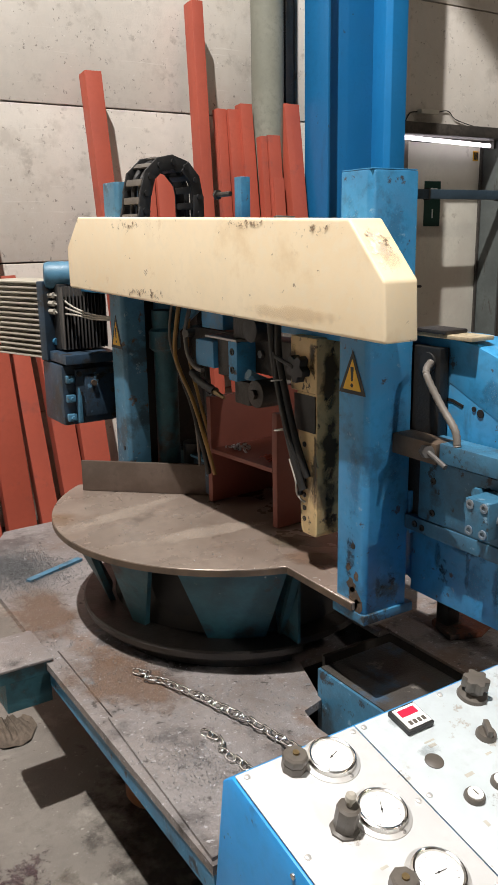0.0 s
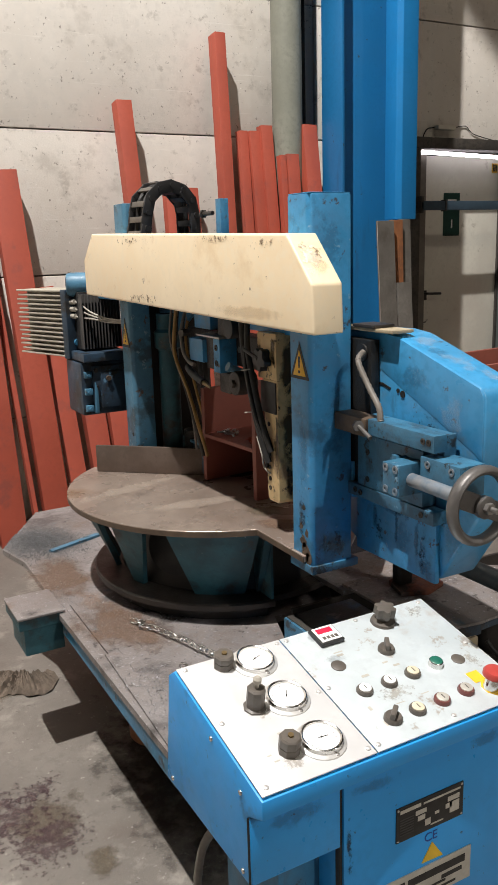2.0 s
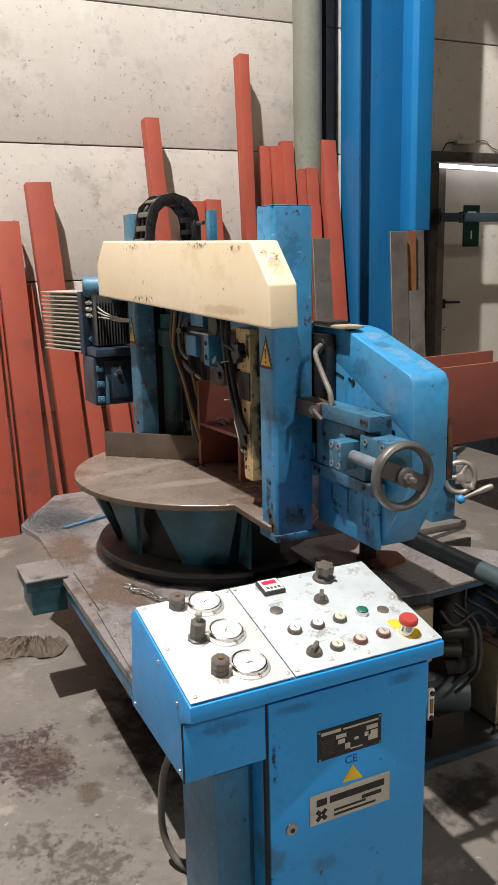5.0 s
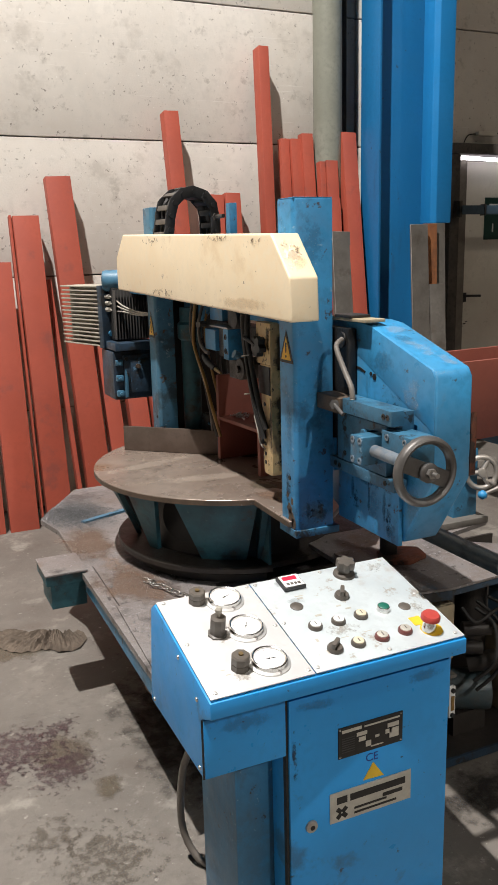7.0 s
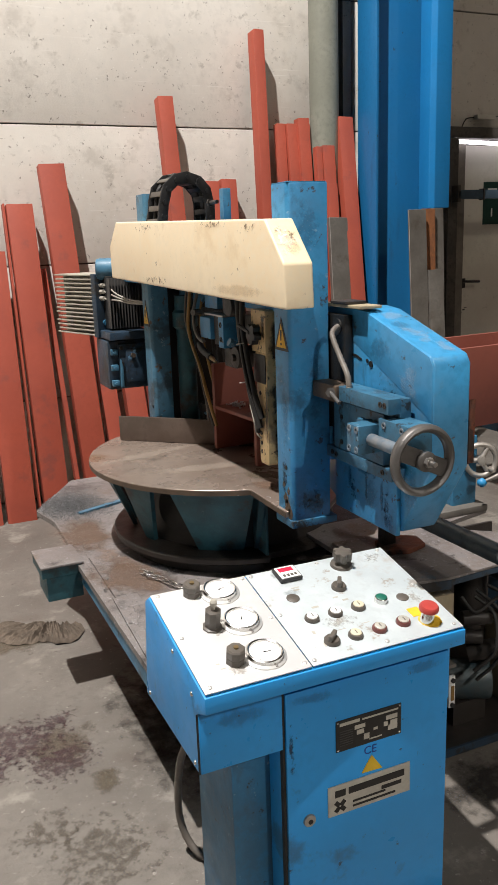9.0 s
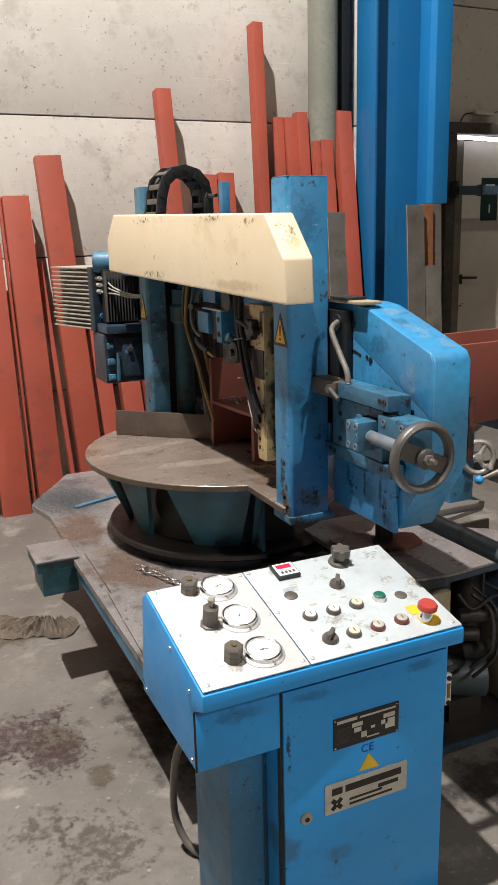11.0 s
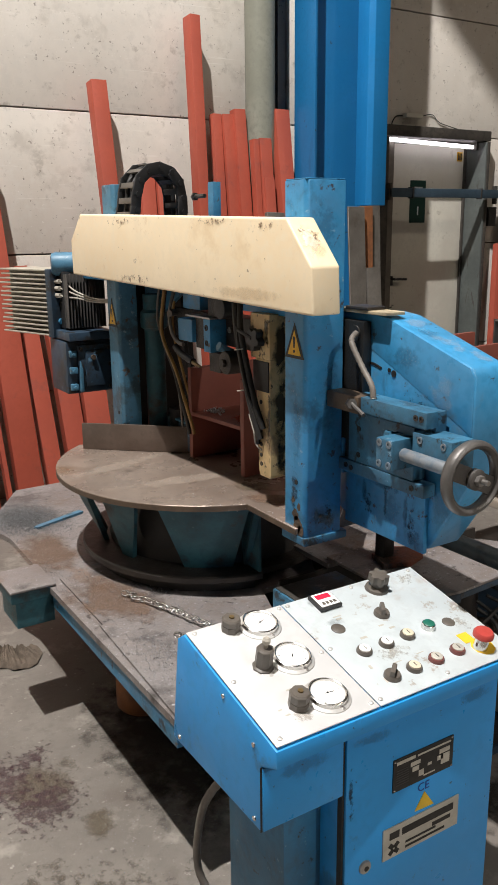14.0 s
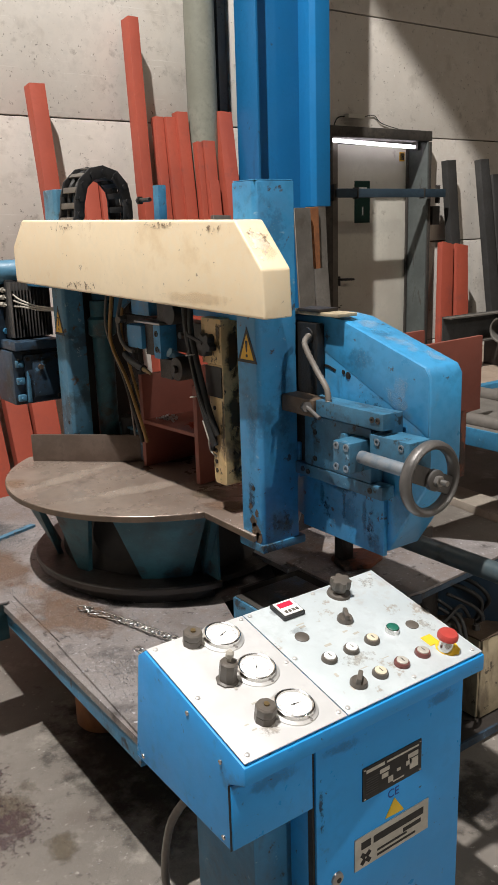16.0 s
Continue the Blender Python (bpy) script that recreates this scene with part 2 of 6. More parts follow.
BEIGE_BOX = surface("cream_cabinet_paint", (0.50, 0.42, 0.28), (0.40, 0.325, 0.21), 7, 0.5, 0, 0.08, spots=[((0.15, 0.115, 0.08), 6, 0.05, (1, 1, 0.3)), ((0.07, 0.055, 0.04), 18, -0.01)])
SLEEPER = surface("grey_timber", (0.34, 0.30, 0.25), (0.26, 0.225, 0.185), 4, 0.8, 0, 0.4)
# Near-black that stands for shade in recesses
SHADE_BLACK = surface("shade_black", (0.012, 0.011, 0.010), None, 14, 0.4, 0, 0.3)
RACK_TAN = surface("dusty_brown_steel", (0.33, 0.26, 0.20), (0.25, 0.195, 0.15), 4, 0.6, 0.1, 0.15, spots=[((0.16, 0.11, 0.075), 7, 0.02)])
RUSTY_TOP = surface("oily_brown_steel", (0.12, 0.082, 0.055), (0.07, 0.05, 0.036), 12, 0.5, 0.2, 0.2)
CHIPS = surface("steel_swarf", (0.26, 0.26, 0.27), (0.15, 0.15, 0.155), 60, 0.45, 0.3, 0.2)
AMBER_HOSE = surface("amber_hose", (0.28, 0.16, 0.04), None, 20, 0.4, 0, 0.05)
CABLE_GREY = surface("grey_cable", (0.45, 0.42, 0.36), None, 20, 0.5, 0, 0)


def glow(name, colour, strength):
    m = bpy.data.materials.new(name)
    m.use_nodes = True
    b = m.node_tree.nodes["Principled BSDF"]
    b.inputs["Emission Color"].default_value = (*colour, 1)
    b.inputs["Emission Strength"].default_value = strength
    b.inputs["Base Color"].default_value = (*(0.3 * c for c in colour), 1)
    return m


DAYLIGHT_GLOW = glow("daylight_glow", (1.0, 0.93, 0.98), 4.0)
RED_LED = glow("red_display", (0.9, 0.02, 0.08), 0.55)
GLASS = bpy.data.materials.new("clear_lens")
GLASS.use_nodes = True
GLASS.node_tree.nodes["Principled BSDF"].inputs["Transmission Weight"].default_value = 1.0
GLASS.node_tree.nodes["Principled BSDF"].inputs["Roughness"].default_value = 0.05



def stain_material(name, colour, seed, scale=3.0, most=0.8, gain=2.0, rough=0.42, edge=0.55):
    """A soaked, sheen or shade patch: opaque in the middle, broken up towards its edge."""
    m = bpy.data.materials.new(name)
    m.use_nodes = True
    n, l = m.node_tree.nodes, m.node_tree.links
    b = n["Principled BSDF"]
    b.inputs["Base Color"].default_value = (*colour, 1)
    b.inputs["Roughness"].default_value = rough
    tc = n.new("ShaderNodeTexCoord")
    ln = n.new("ShaderNodeVectorMath")
    ln.operation = "LENGTH"
    l.new(tc.outputs["Object"], ln.inputs[0])
    t = n.new("ShaderNodeTexNoise")
    t.noise_dimensions = "4D"
    t.inputs["W"].default_value, t.inputs["Scale"].default_value, t.inputs["Detail"].default_value, t.inputs["Roughness"].default_value = seed, scale, 8.0, 0.68
    place = n.new("ShaderNodeNewGeometry")
    l.new(place.outputs["Position"], t.inputs["Vector"])
    mr = n.new("ShaderNodeMapRange")
    mr.inputs[1].default_value, mr.inputs[2].default_value, mr.inputs[3].default_value, mr.inputs[4].default_value = 0.25, 1.0, 0.36, -0.25
    l.new(ln.outputs["Value"], mr.inputs[0])
    ad = n.new("ShaderNodeMath")
    ad.operation = "ADD"
    gn = n.new("ShaderNodeMath")
    gn.operation = "MULTIPLY_ADD"
    gn.inputs[1].default_value, gn.inputs[2].default_value = gain, 0.5 - 0.5 * gain
    l.new(t.outputs["Fac"], gn.inputs[0])
    l.new(mr.outputs[0], ad.inputs[0])
    l.new(gn.outputs[0], ad.inputs[1])
    al = n.new("ShaderNodeMapRange")
    al.inputs[1].default_value, al.inputs[2].default_value, al.inputs[4].default_value = edge, edge + 0.3, most
    l.new(ad.outputs[0], al.inputs[0])
    l.new(al.outputs[0], b.inputs["Alpha"])
    return m


STAIN_BROWN = stain_material("brown_oil_stain", (0.125, 0.10, 0.07), 1.0, 11, 0.6, 1.5)
STAIN_PURPLE = stain_material("purple_oil_stain", (0.075, 0.045, 0.05), 5.0, 48, 0.62, 2.6, edge=0.60)
STAIN_MOTTLE = stain_material("mottled_damp_stain", (0.095, 0.078, 0.06), 71.0, 30, 0.5, 2.6, 0.5, 0.66)
# Black dirt on the deck; on the floor it paints in shade
STAIN_AND_SHADE = stain_material("black_stain_and_shade", (0.03, 0.027, 0.025), 9.0, 12, 0.75, 1.5)
STAIN_RUST = stain_material("rust_stain", (0.155, 0.095, 0.062), 12.0, 14, 0.62, 1.5, 0.7, 0.44)
GRIME = stain_material("black_grime", (0.022, 0.02, 0.018), 17.0, 60, 0.7, 2.6, 0.5, 0.70)
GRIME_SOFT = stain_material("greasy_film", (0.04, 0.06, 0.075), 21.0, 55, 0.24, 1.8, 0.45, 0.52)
DUST = stain_material("pale_dust", (0.40, 0.42, 0.42), 27.0, 30, 0.2, 2.2, 0.8, 0.56)
TAN_STAIN = stain_material("tan_handling_stain", (0.52, 0.36, 0.20), 31.0, 16, 0.22, 1.4, 0.55, 0.46)
BROWN_CHIP = stain_material("brown_chipped_edge", (0.16, 0.10, 0.06), 35.0, 75, 0.8, 3.2, 0.7, 0.84)
WORN_WHITE = stain_material("rubbed_pale_paint", (0.93, 0.87, 0.76), 39.0, 40, 0.8, 2.4, 0.5, 0.55)
# Pale film that paints the table's reflected sheen
SHEEN = stain_material("painted_sheen_streak", (0.44, 0.37, 0.31), 43.0, 14, 0.4, 1.5, 0.28, 0.46)

TAN_GREY = stain_material("grey_finger_dirt", (0.33, 0.28, 0.22), 51.0, 90, 0.4, 2.6, 0.6, 0.66)

BROWN_FILM = stain_material("baked_brown_oil", (0.075, 0.052, 0.032), 57.0, 22, 0.82, 1.8, 0.45, 0.42)
# Oil runs, and the rail's shade painted as a flat band
RUN_AND_SHADE = stain_material("oil_run_and_shade", (0.03, 0.045, 0.05), 63.0, 34, 0.4, 2.0, 0.4, 0.50)

# ---- mesh helpers ----
ORIGIN = {}


def thing(name, at, label, category, group="", kind=""):
    """An Empty at the base of a thing; its parts are given in world metres."""
    ob = new(name)
    ob.empty_display_size = 0.05
    ob.location = at
    ORIGIN[ob] = Vector(at)
    return tagged(ob, label, category, group, kind)


def finish(bm, name, material, org):
    bm.transform(Matrix.Translation(-org))
    bmesh.ops.recalc_face_normals(bm, faces=bm.faces)
    me = bpy.data.meshes.new(name)
    bm.to_mesh(me)
    bm.free()
    me.materials.append(material)
    me.shade_smooth()
    me.set_sharp_from_angle(angle=radians(38))
    return me


def part(name, bm, material, parent, label=""):
    ob = new(name, finish(bm, name, material, ORIGIN[parent]))
    ob.parent = parent
    ORIGIN[ob] = ORIGIN[parent]
    return tagged(ob, label)


def solid(name, bm, material, at, label, category, group="", kind=""):
    """A thing that is one mesh."""
    at = Vector(at)
    ob = new(name, finish(bm, name, material, at))
    ob.location = at
    ORIGIN[ob] = at
    return tagged(ob, label, category, group, kind)


def patch(parent, centre, u, v, material, name="grime_shade_patch"):
    """A thin film of dirt, painted sheen or shade on a face: an ellipse with the half-axes u and v, as a part of its
    thing.
    """
    u, v = Vector(u), Vector(v)
    bm = bmesh.new()
    bmesh.ops.create_circle(bm, cap_ends=True, segments=28, radius=1.0)
    me = bpy.data.meshes.new(name)
    bm.to_mesh(me)
    bm.free()
    me.materials.append(material)
    ob = new(name, me)
    ob.parent = parent
    w = u.cross(v).normalized()
    m = Matrix((u, v, w)).transposed().to_4x4()
    ob.matrix_local = Matrix.Translation(Vector(centre) - ORIGIN[parent]) @ m
    ORIGIN[ob] = ORIGIN[parent]
    return tagged(ob)


def soften(bm, w, seg=2):
    if w:
        bm.normal_update()
        edges = [e for e in bm.edges if len(e.link_faces) == 2 and e.calc_face_angle(0) > 0.6]
        bmesh.ops.bevel(bm, geom=edges, offset=w, segments=seg, profile=0.6, affect="EDGES", clamp_overlap=True)
    return bm


def box(x0, x1, y0, y1, z0, z1, bevel=0.0, m=None):
    bm = bmesh.new()
    bmesh.ops.create_cube(bm, size=1)
    bm.transform(Matrix.Translation(((x0 + x1) / 2, (y0 + y1) / 2, (z0 + z1) / 2)) @ Matrix.Diagonal((x1 - x0, y1 - y0, z1 - z0, 1)))
    soften(bm, bevel)
    if m:
        bm.transform(m)
    return bm


def join(*bms):
    out = bms[0]
    for b in bms[1:]:
        me = bpy.data.meshes.new("tmp")
        b.to_mesh(me)
        b.free()
        out.from_mesh(me)
        bpy.data.meshes.remove(me)
    return out


def along(p0, p1):
    p0, p1 = Vector(p0), Vector(p1)
    return Matrix.Translation(p0) @ (p1 - p0).to_track_quat("Z", "X").to_matrix().to_4x4()


def rod(p0, p1, r, r2=None, seg=20, bevel=0.0):
    bm = bmesh.new()
    h = (Vector(p1) - Vector(p0)).length
    bmesh.ops.create_cone(bm, cap_ends=True, segments=seg, radius1=r, radius2=r if r2 is None else r2, depth=h)
    bm.transform(Matrix.Translation((0, 0, h / 2)))
    if bevel:
        soften(bm, bevel)
    bm.transform(along(p0, p1))
    return bm


def prism(points, axis, a, b, bevel=0.0, seg=2):
    """A polygon in the plane across the axis, pushed from a to b. Points are (y, z), (x, z) or (x, y)."""
    def put(p, v):
        return {"x": (v, p[0], p[1]), "y": (p[0], v, p[1]), "z": (p[0], p[1], v)}[axis]
    bm = bmesh.new()
    lo = [bm.verts.new(put(p, a)) for p in points]
    hi = [bm.verts.new(put(p, b)) for p in points]
    bm.faces.new(lo)
    bm.faces.new(hi[::-1])
    for i in range(len(points)):
        j = (i + 1) % len(points)
        bm.faces.new((lo[j], lo[i], hi[i], hi[j]))
    bmesh.ops.recalc_face_normals(bm, faces=bm.faces)
    return soften(bm, bevel, seg)


def lathe(profile, m, seg=28):
    """(radius, height) rings turned round m's z axis; closed at both ends."""
    bm = bmesh.new()
    rings = []
    for r, h in profile:
        rings.append([bm.verts.new((r * math.cos(a), r * math.sin(a), h)) for a in (2 * math.pi * k / seg for k in range(seg))])
    for a, b in zip(rings, rings[1:]):
        for k in range(seg):
            bm.faces.new((a[k], a[(k + 1) % seg], b[(k + 1) % seg], b[k]))
    bm.faces.new(rings[0][::-1])
    bm.faces.new(rings[-1])
    bm.transform(m)
    return bm


def ring(centre, normal, major, minor, seg=36, tube=10, flat=1.0):
    bm = bmesh.new()
    rows = []
    for i in range(seg):
        a = 2 * math.pi * i / seg
        rows.append([bm.verts.new(((major + minor * math.cos(b)) * math.cos(a), (major + minor * math.cos(b)) * math.sin(a), minor * flat * math.sin(b))) for b in (2 * math.pi * k / tube for k in range(tube))])
    for i in range(seg):
        for k in range(tube):
            p, q = rows[i], rows[(i + 1) % seg]
            bm.faces.new((p[k], q[k], q[(k + 1) % tube], p[(k + 1) % tube]))
    bm.transform(along(centre, Vector(centre) + Vector(normal)))
    return bm


def curve_points(points, n=8):
    pts = [Vector(p) for p in points]
    out = []
    for i in range(len(pts) - 1):
        p0, p1, p2, p3 = pts[max(i - 1, 0)], pts[i], pts[i + 1], pts[min(i + 2, len(pts) - 1)]
        for k in range(n):
            t = k / n
            out.append(0.5 * (2 * p1 + (p2 - p0) * t + (2 * p0 - 5 * p1 + 4 * p2 - p3) * t * t + (3 * p1 - p0 - 3 * p2 + p3) * t ** 3))
    return out + [pts[-1]]


def hose(points, r, seg=10, ripple=0.0, n=8):
    """A round hose swept along a smooth line."""
    pts = curve_points(points, n)
    bm = bmesh.new()
    rows = []
    up = Vector((0.3, 0.5, 0.81))
    for i, p in enumerate(pts):
        d = (pts[min(i + 1, len(pts) - 1)] - pts[max(i - 1, 0)]).normalized()
        u = d.cross(up).normalized()
        v = d.cross(u)
        rr = r * (1 - ripple * (i % 2))
        rows.append([bm.verts.new(p + rr * (math.cos(a) * u + math.sin(a) * v)) for a in (2 * math.pi * k / seg for k in range(seg))])
    for a, b in zip(rows, rows[1:]):
        for k in range(seg):
            bm.faces.new((a[k], a[(k + 1) % seg], b[(k + 1) % seg], b[k]))
    bm.faces.new(rows[0][::-1])
    bm.faces.new(rows[-1])
    return bm


def bolt_head(at, normal, r, h=None):
    h = h or r * 0.8
    return rod(at, Vector(at) + Vector(normal) * h, r, seg=6)

# ---- hall ----
floor = solid("floor", box(-8, 12, -9, 4.5, -0.2, 0.0), FLOOR, (0, 0, 0), "oil-stained grey concrete workshop floor", "floor", kind="structure")
# Roof out of view, added dark to hold down bounced light
ceiling = solid("ceiling", box(-8, 12, -9, 4.5, 10.6, 10.8), GREY_STEEL, (0, 0, 10.6), "unseen roof added to close the hall, dark to cut bounced light", "ceiling", kind="structure")
WALL = 4.2
wall_north = thing("wall_north", (0, WALL, 0), "wall of pale precast concrete panels with open joints", "wall", kind="structure")
bm = box(-8, 3.99, WALL + 0.03, WALL + 0.25, 0, 10.6)
part("backing", join(bm, box(4.79, 12, WALL + 0.03, WALL + 0.25, 0, 10.6), box(3.99, 4.79, WALL + 0.03, WALL + 0.25, 2.14, 10.6)), JOINT, wall_north)
rows = [0.0, 0.6, 1.375, 2.14, 2.915, 3.69, 4.465, 5.24, 6.015, 6.79, 7.565, 8.34, 9.115, 10.6]
cols = [-8, -2.96, 3.04, 3.78, 4.815, 9.04, 12]
for z0, z1 in zip(rows, rows[1:]):
    for i, (x0, x1) in enumerate(zip(cols, cols[1:])):
        if i == 3 and z1 < 2.2:
            continue
        if i == 2 and z1 > 2.2:
            x1 = 9.04
        if i in (3, 4) and z1 > 2.2:
            continue
        g = 0.004
        part("panel", box(x0 + (0.01 if i not in (3, 4) else 0), x1, WALL, WALL + 0.03, z0 + g, z1 - g, 0.005), CONCRETE, wall_north)
# Three unseen walls, added to close the hall and toned dark against bounce
solid("wall_west", box(-8.2, -8, -9, 4.5, 0, 10.6), JOINT, (-8.1, 0, 0), "unseen hall wall added in a dark tone to cut bounced light", "wall", kind="structure")
solid("wall_east", box(12, 12.2, -9, 4.5, 0, 10.6), JOINT, (12.1, 0, 0), "unseen hall wall added in a dark tone to cut bounced light", "wall", kind="structure")
solid("wall_south", box(-8.2, 12.2, -9.2, -9, 0, 10.6), JOINT, (0, -9.1, 0), "unseen hall wall added in a dark tone to cut bounced light", "wall", kind="structure")

door = thing("door_1", (4.35, 4.3, 0), "closed off-white personnel door in a dark steel frame", "door", kind="structure")
part("leaf", box(3.93, 4.765, 4.30, 4.35, 0.01, 2.08, 0.004), DOOR_WHITE, door)
part("jamb", box(3.75, 3.83, 4.10, 4.30, 0, 2.10, 0.004), FRAME_DARK, door)
part("jamb", box(4.768, 4.785, 4.10, 4.30, 0, 2.10, 0.003), JAMB_LIT, door)
part("jamb_flange", box(4.785, 4.812, 4.10, 4.20, 0, 2.10, 0.003), FRAME_DARK, door)
part("stop_bead", box(4.745, 4.767, 4.285, 4.299, 0, 2.08, 0.002), FRAME_DARK, door)
part("lintel", box(3.75, 4.815, 4.10, 4.30, 2.105, 2.175, 0.004), FRAME_DARK, door)
handle = part("handle", join(rod((4.05, 4.30, 1.128), (4.05, 4.25, 1.128), 0.009), rod((4.045, 4.255, 1.128), (4.17, 4.255, 1.124), 0.009, bevel=0.003)), BLACK, door, "black lever handle")
part("keyhole_plate", box(4.03, 4.07, 4.292, 4.30, 1.08, 1.15, 0.003), BLACK, door)
part("notice", box(4.675, 4.725, 4.294, 4.30, 1.975, 2.04), WARN_YELLOW, door)
for i in range(3):
    part("notice_bar", box(4.681 + i * 0.014, 4.689 + i * 0.014, 4.290, 4.294, 1.983, 2.032), BLACK_INK, door)
for dx in (0.0, 0.02, 0.04, 0.025):
    part("scuff_mark", box(4.03 + dx, 4.05 + dx, 4.297, 4.30, 0.90 + dx * 0.8, 0.905 + dx * 0.8), GALV, door)
# Glowing tube and holders added for the strip of daylight over the door
lamp = thing("door_daylight", (4.22, 4.2, 2.09), "glowing white tube standing for daylight over the door", "strip light")
part("tube", rod((3.85, 4.20, 2.092), (4.75, 4.22, 2.072), 0.014, seg=12), DAYLIGHT_GLOW, lamp)
part("holder", box(3.835, 3.85, 4.18, 4.24, 2.07, 2.105), FRAME_DARK, lamp)
part("holder", box(4.75, 4.765, 4.18, 4.24, 2.05, 2.105), FRAME_DARK, lamp)
rail = thing("barrier_rail", (4.35, 4.06, 1.73), "blue-grey steel security rail across the door", "rail")
part("bar", box(3.78, 4.90, 4.03, 4.07, 1.70, 1.76, 0.005), RAIL_BLUE, rail)
for x in (3.99, 4.66):
    part("collar", box(x, x + 0.012, 4.024, 4.076, 1.692, 1.768, 0.002), GALV, rail)
part("bracket", box(3.78, 3.80, 4.03, 4.10, 1.68, 1.79), FRAME_DARK, rail)
part("bracket", box(4.86, 4.88, 4.07, 4.10, 1.66, 1.79), FRAME_DARK, rail)
part("latch_box", box(4.86, 4.94, 4.12, 4.2, 1.50, 1.64, 0.004), GALV, rail)
sign = thing("exit_sign", (4.29, 4.298, 1.53), "dark green emergency exit sign with white pictogram", "sign")
part("plate", box(4.215, 4.365, 4.294, 4.30, 1.53, 1.83), SIGN_GREEN, sign)
part("pictogram", box(4.285, 4.295, 4.290, 4.294, 1.585, 1.645), WHITE_DIAL, sign)
part("pictogram", box(4.25, 4.33, 4.290, 4.294, 1.775, 1.785), WHITE_DIAL, sign)
lamp = thing("emergency_light", (4.10, 4.15, 2.24), "small white emergency light box on the wall", "light fixture")
part("housing", box(4.02, 4.18, 4.15, 4.2, 2.235, 2.265, 0.008), DOOR_WHITE, lamp)
part("cable", hose([(4.02, 4.19, 2.25), (3.96, 4.192, 2.24), (3.93, 4.194, 2.20), (3.92, 4.19, 2.17)], 0.004, 6), RUBBER, lamp)
part("cable", hose([(4.18, 4.19, 2.25), (4.30, 4.192, 2.27), (4.38, 4.192, 2.22), (4.60, 4.192, 2.18)], 0.003, 6), RUBBER, lamp)

# ---- roof column and pipe ----
column = thing("steel_column", (3.15, 3.87, 0), "tall blue-painted I-section roof column", "column", kind="structure")
part("flange", box(2.941, 2.957, 3.75, 3.96, 0, 10.6, 0.003), BLUE_COLUMN, column)
part("flange", box(3.404, 3.42, 3.75, 3.96, 0, 10.6, 0.003), BLUE_COLUMN, column)
part("web", box(2.957, 3.404, 3.85, 3.861, 0, 10.6), BLUE_COLUMN, column)
duct = thing("cable_duct", (3.31, 3.66, 1.63), "blue folded steel duct running down the column", "cable duct")
DUCT = [(3.25, 3.748), (3.25, 3.645), (3.275, 3.618), (3.385, 3.618), (3.385, 3.748)]
part("cover", prism(DUCT, "z", 1.63, 4.6, 0.004), DUCT_BLUE, duct)
part("cover", prism(DUCT, "z", 4.602, 10.6, 0.004), DUCT_BLUE, duct)
downpipe = thing("downpipe", (2.76, 4.06, 0), "grey-green plastic rainwater downpipe beside the column", "pipe")
part("pipe", rod((2.76, 4.06, 0), (2.76, 4.06, 10.6), 0.09, seg=32), PIPE, downpipe)
part("wall_bracket", box(2.74, 2.78, 4.15, 4.2, 1.0, 1.03), GALV, downpipe)
solid("cable_conduit", rod((2.93, 4.17, 0), (2.93, 4.17, 10.6), 0.028, seg=14), RUBBER, (2.93, 4.17, 0), "black vertical conduit on the wall", "pipe")


def leaning(name, x0, x1, y_top, z_top, xb0, xb1, y_bot, depth, material, label, group, lip=True):
    """A channel section leaning on the wall: top edge x0..x1 at (y_top, z_top), foot xb0..xb1 at y_bot. Back sits to +y."""
    w = ((x1 - x0) + (xb1 - xb0)) / 2
    t = 0.007
    c = [(0, 0), (w, 0), (w, depth), (w - t, depth), (w - t, t), (t, t), (t, depth), (0, depth)] if lip else [(0, 0), (w, 0), (w, depth), (0, depth)]
    top, bot = Vector((x0, y_top, z_top)), Vector((xb0, y_bot, 0.0))
    h = (top - bot).length
    zax = (top - bot).normalized()
    yax = zax.cross(Vector((1, 0, 0))).normalized()
    xax = yax.cross(zax)
    m = Matrix.Translation(bot) @ Matrix((xax, yax, zax)).transposed().to_4x4()
    if not lip:
        bm = prism(c, "z", 0, h, 0.002, 1)
        bm.transform(m)
        return solid(name, bm, material, (xb0, y_bot, 0), label, "steel profile", group)
    ob = thing(name, (xb0, y_bot, 0), label, "steel profile", group)
    part("web", box(0, w, 0, t, 0, h, 0.0015, m), material, ob)
    part("flange", box(0, t, t, depth, 0, h, 0.001, m), material, ob)
    part("flange", box(w - t, w, t, depth, 0, h, 0.001, m), material, ob)
    return ob


RB, RL = "red channels by the wall", "red-primed steel channel leaning against the concrete wall"
leaning("steel_channel", 0.44, 0.585, 4.08, 1.60, 0.42, 0.565, 3.79, 0.06, PRIMER, RL, RB)
leaning("steel_channel", 0.605, 0.761, 4.08, 1.463, 0.592, 0.748, 3.79, 0.06, PRIMER, RL, RB)
leaning("steel_channel", 0.792, 0.929, 4.08, 1.71, 0.80, 0.945, 3.79, 0.07, PRIMER, RL, RB)
leaning("steel_channel", 0.775, 0.786, 4.11, 1.715, 0.772, 0.786, 3.82, 0.05, PRIMER, "narrow red-primed flat bar leaning against the wall", RB, False)
leaning("steel_channel", 0.985, 1.115, 4.08, 1.918, 1.05, 1.20, 3.79, 0.07, PRIMER, RL, RB)
leaning("steel_channel", 0.955, 0.978, 4.11, 1.36, 1.00, 1.03, 3.83, 0.05, PRIMER, "narrow red-primed flat bar leaning against the wall", RB, False)
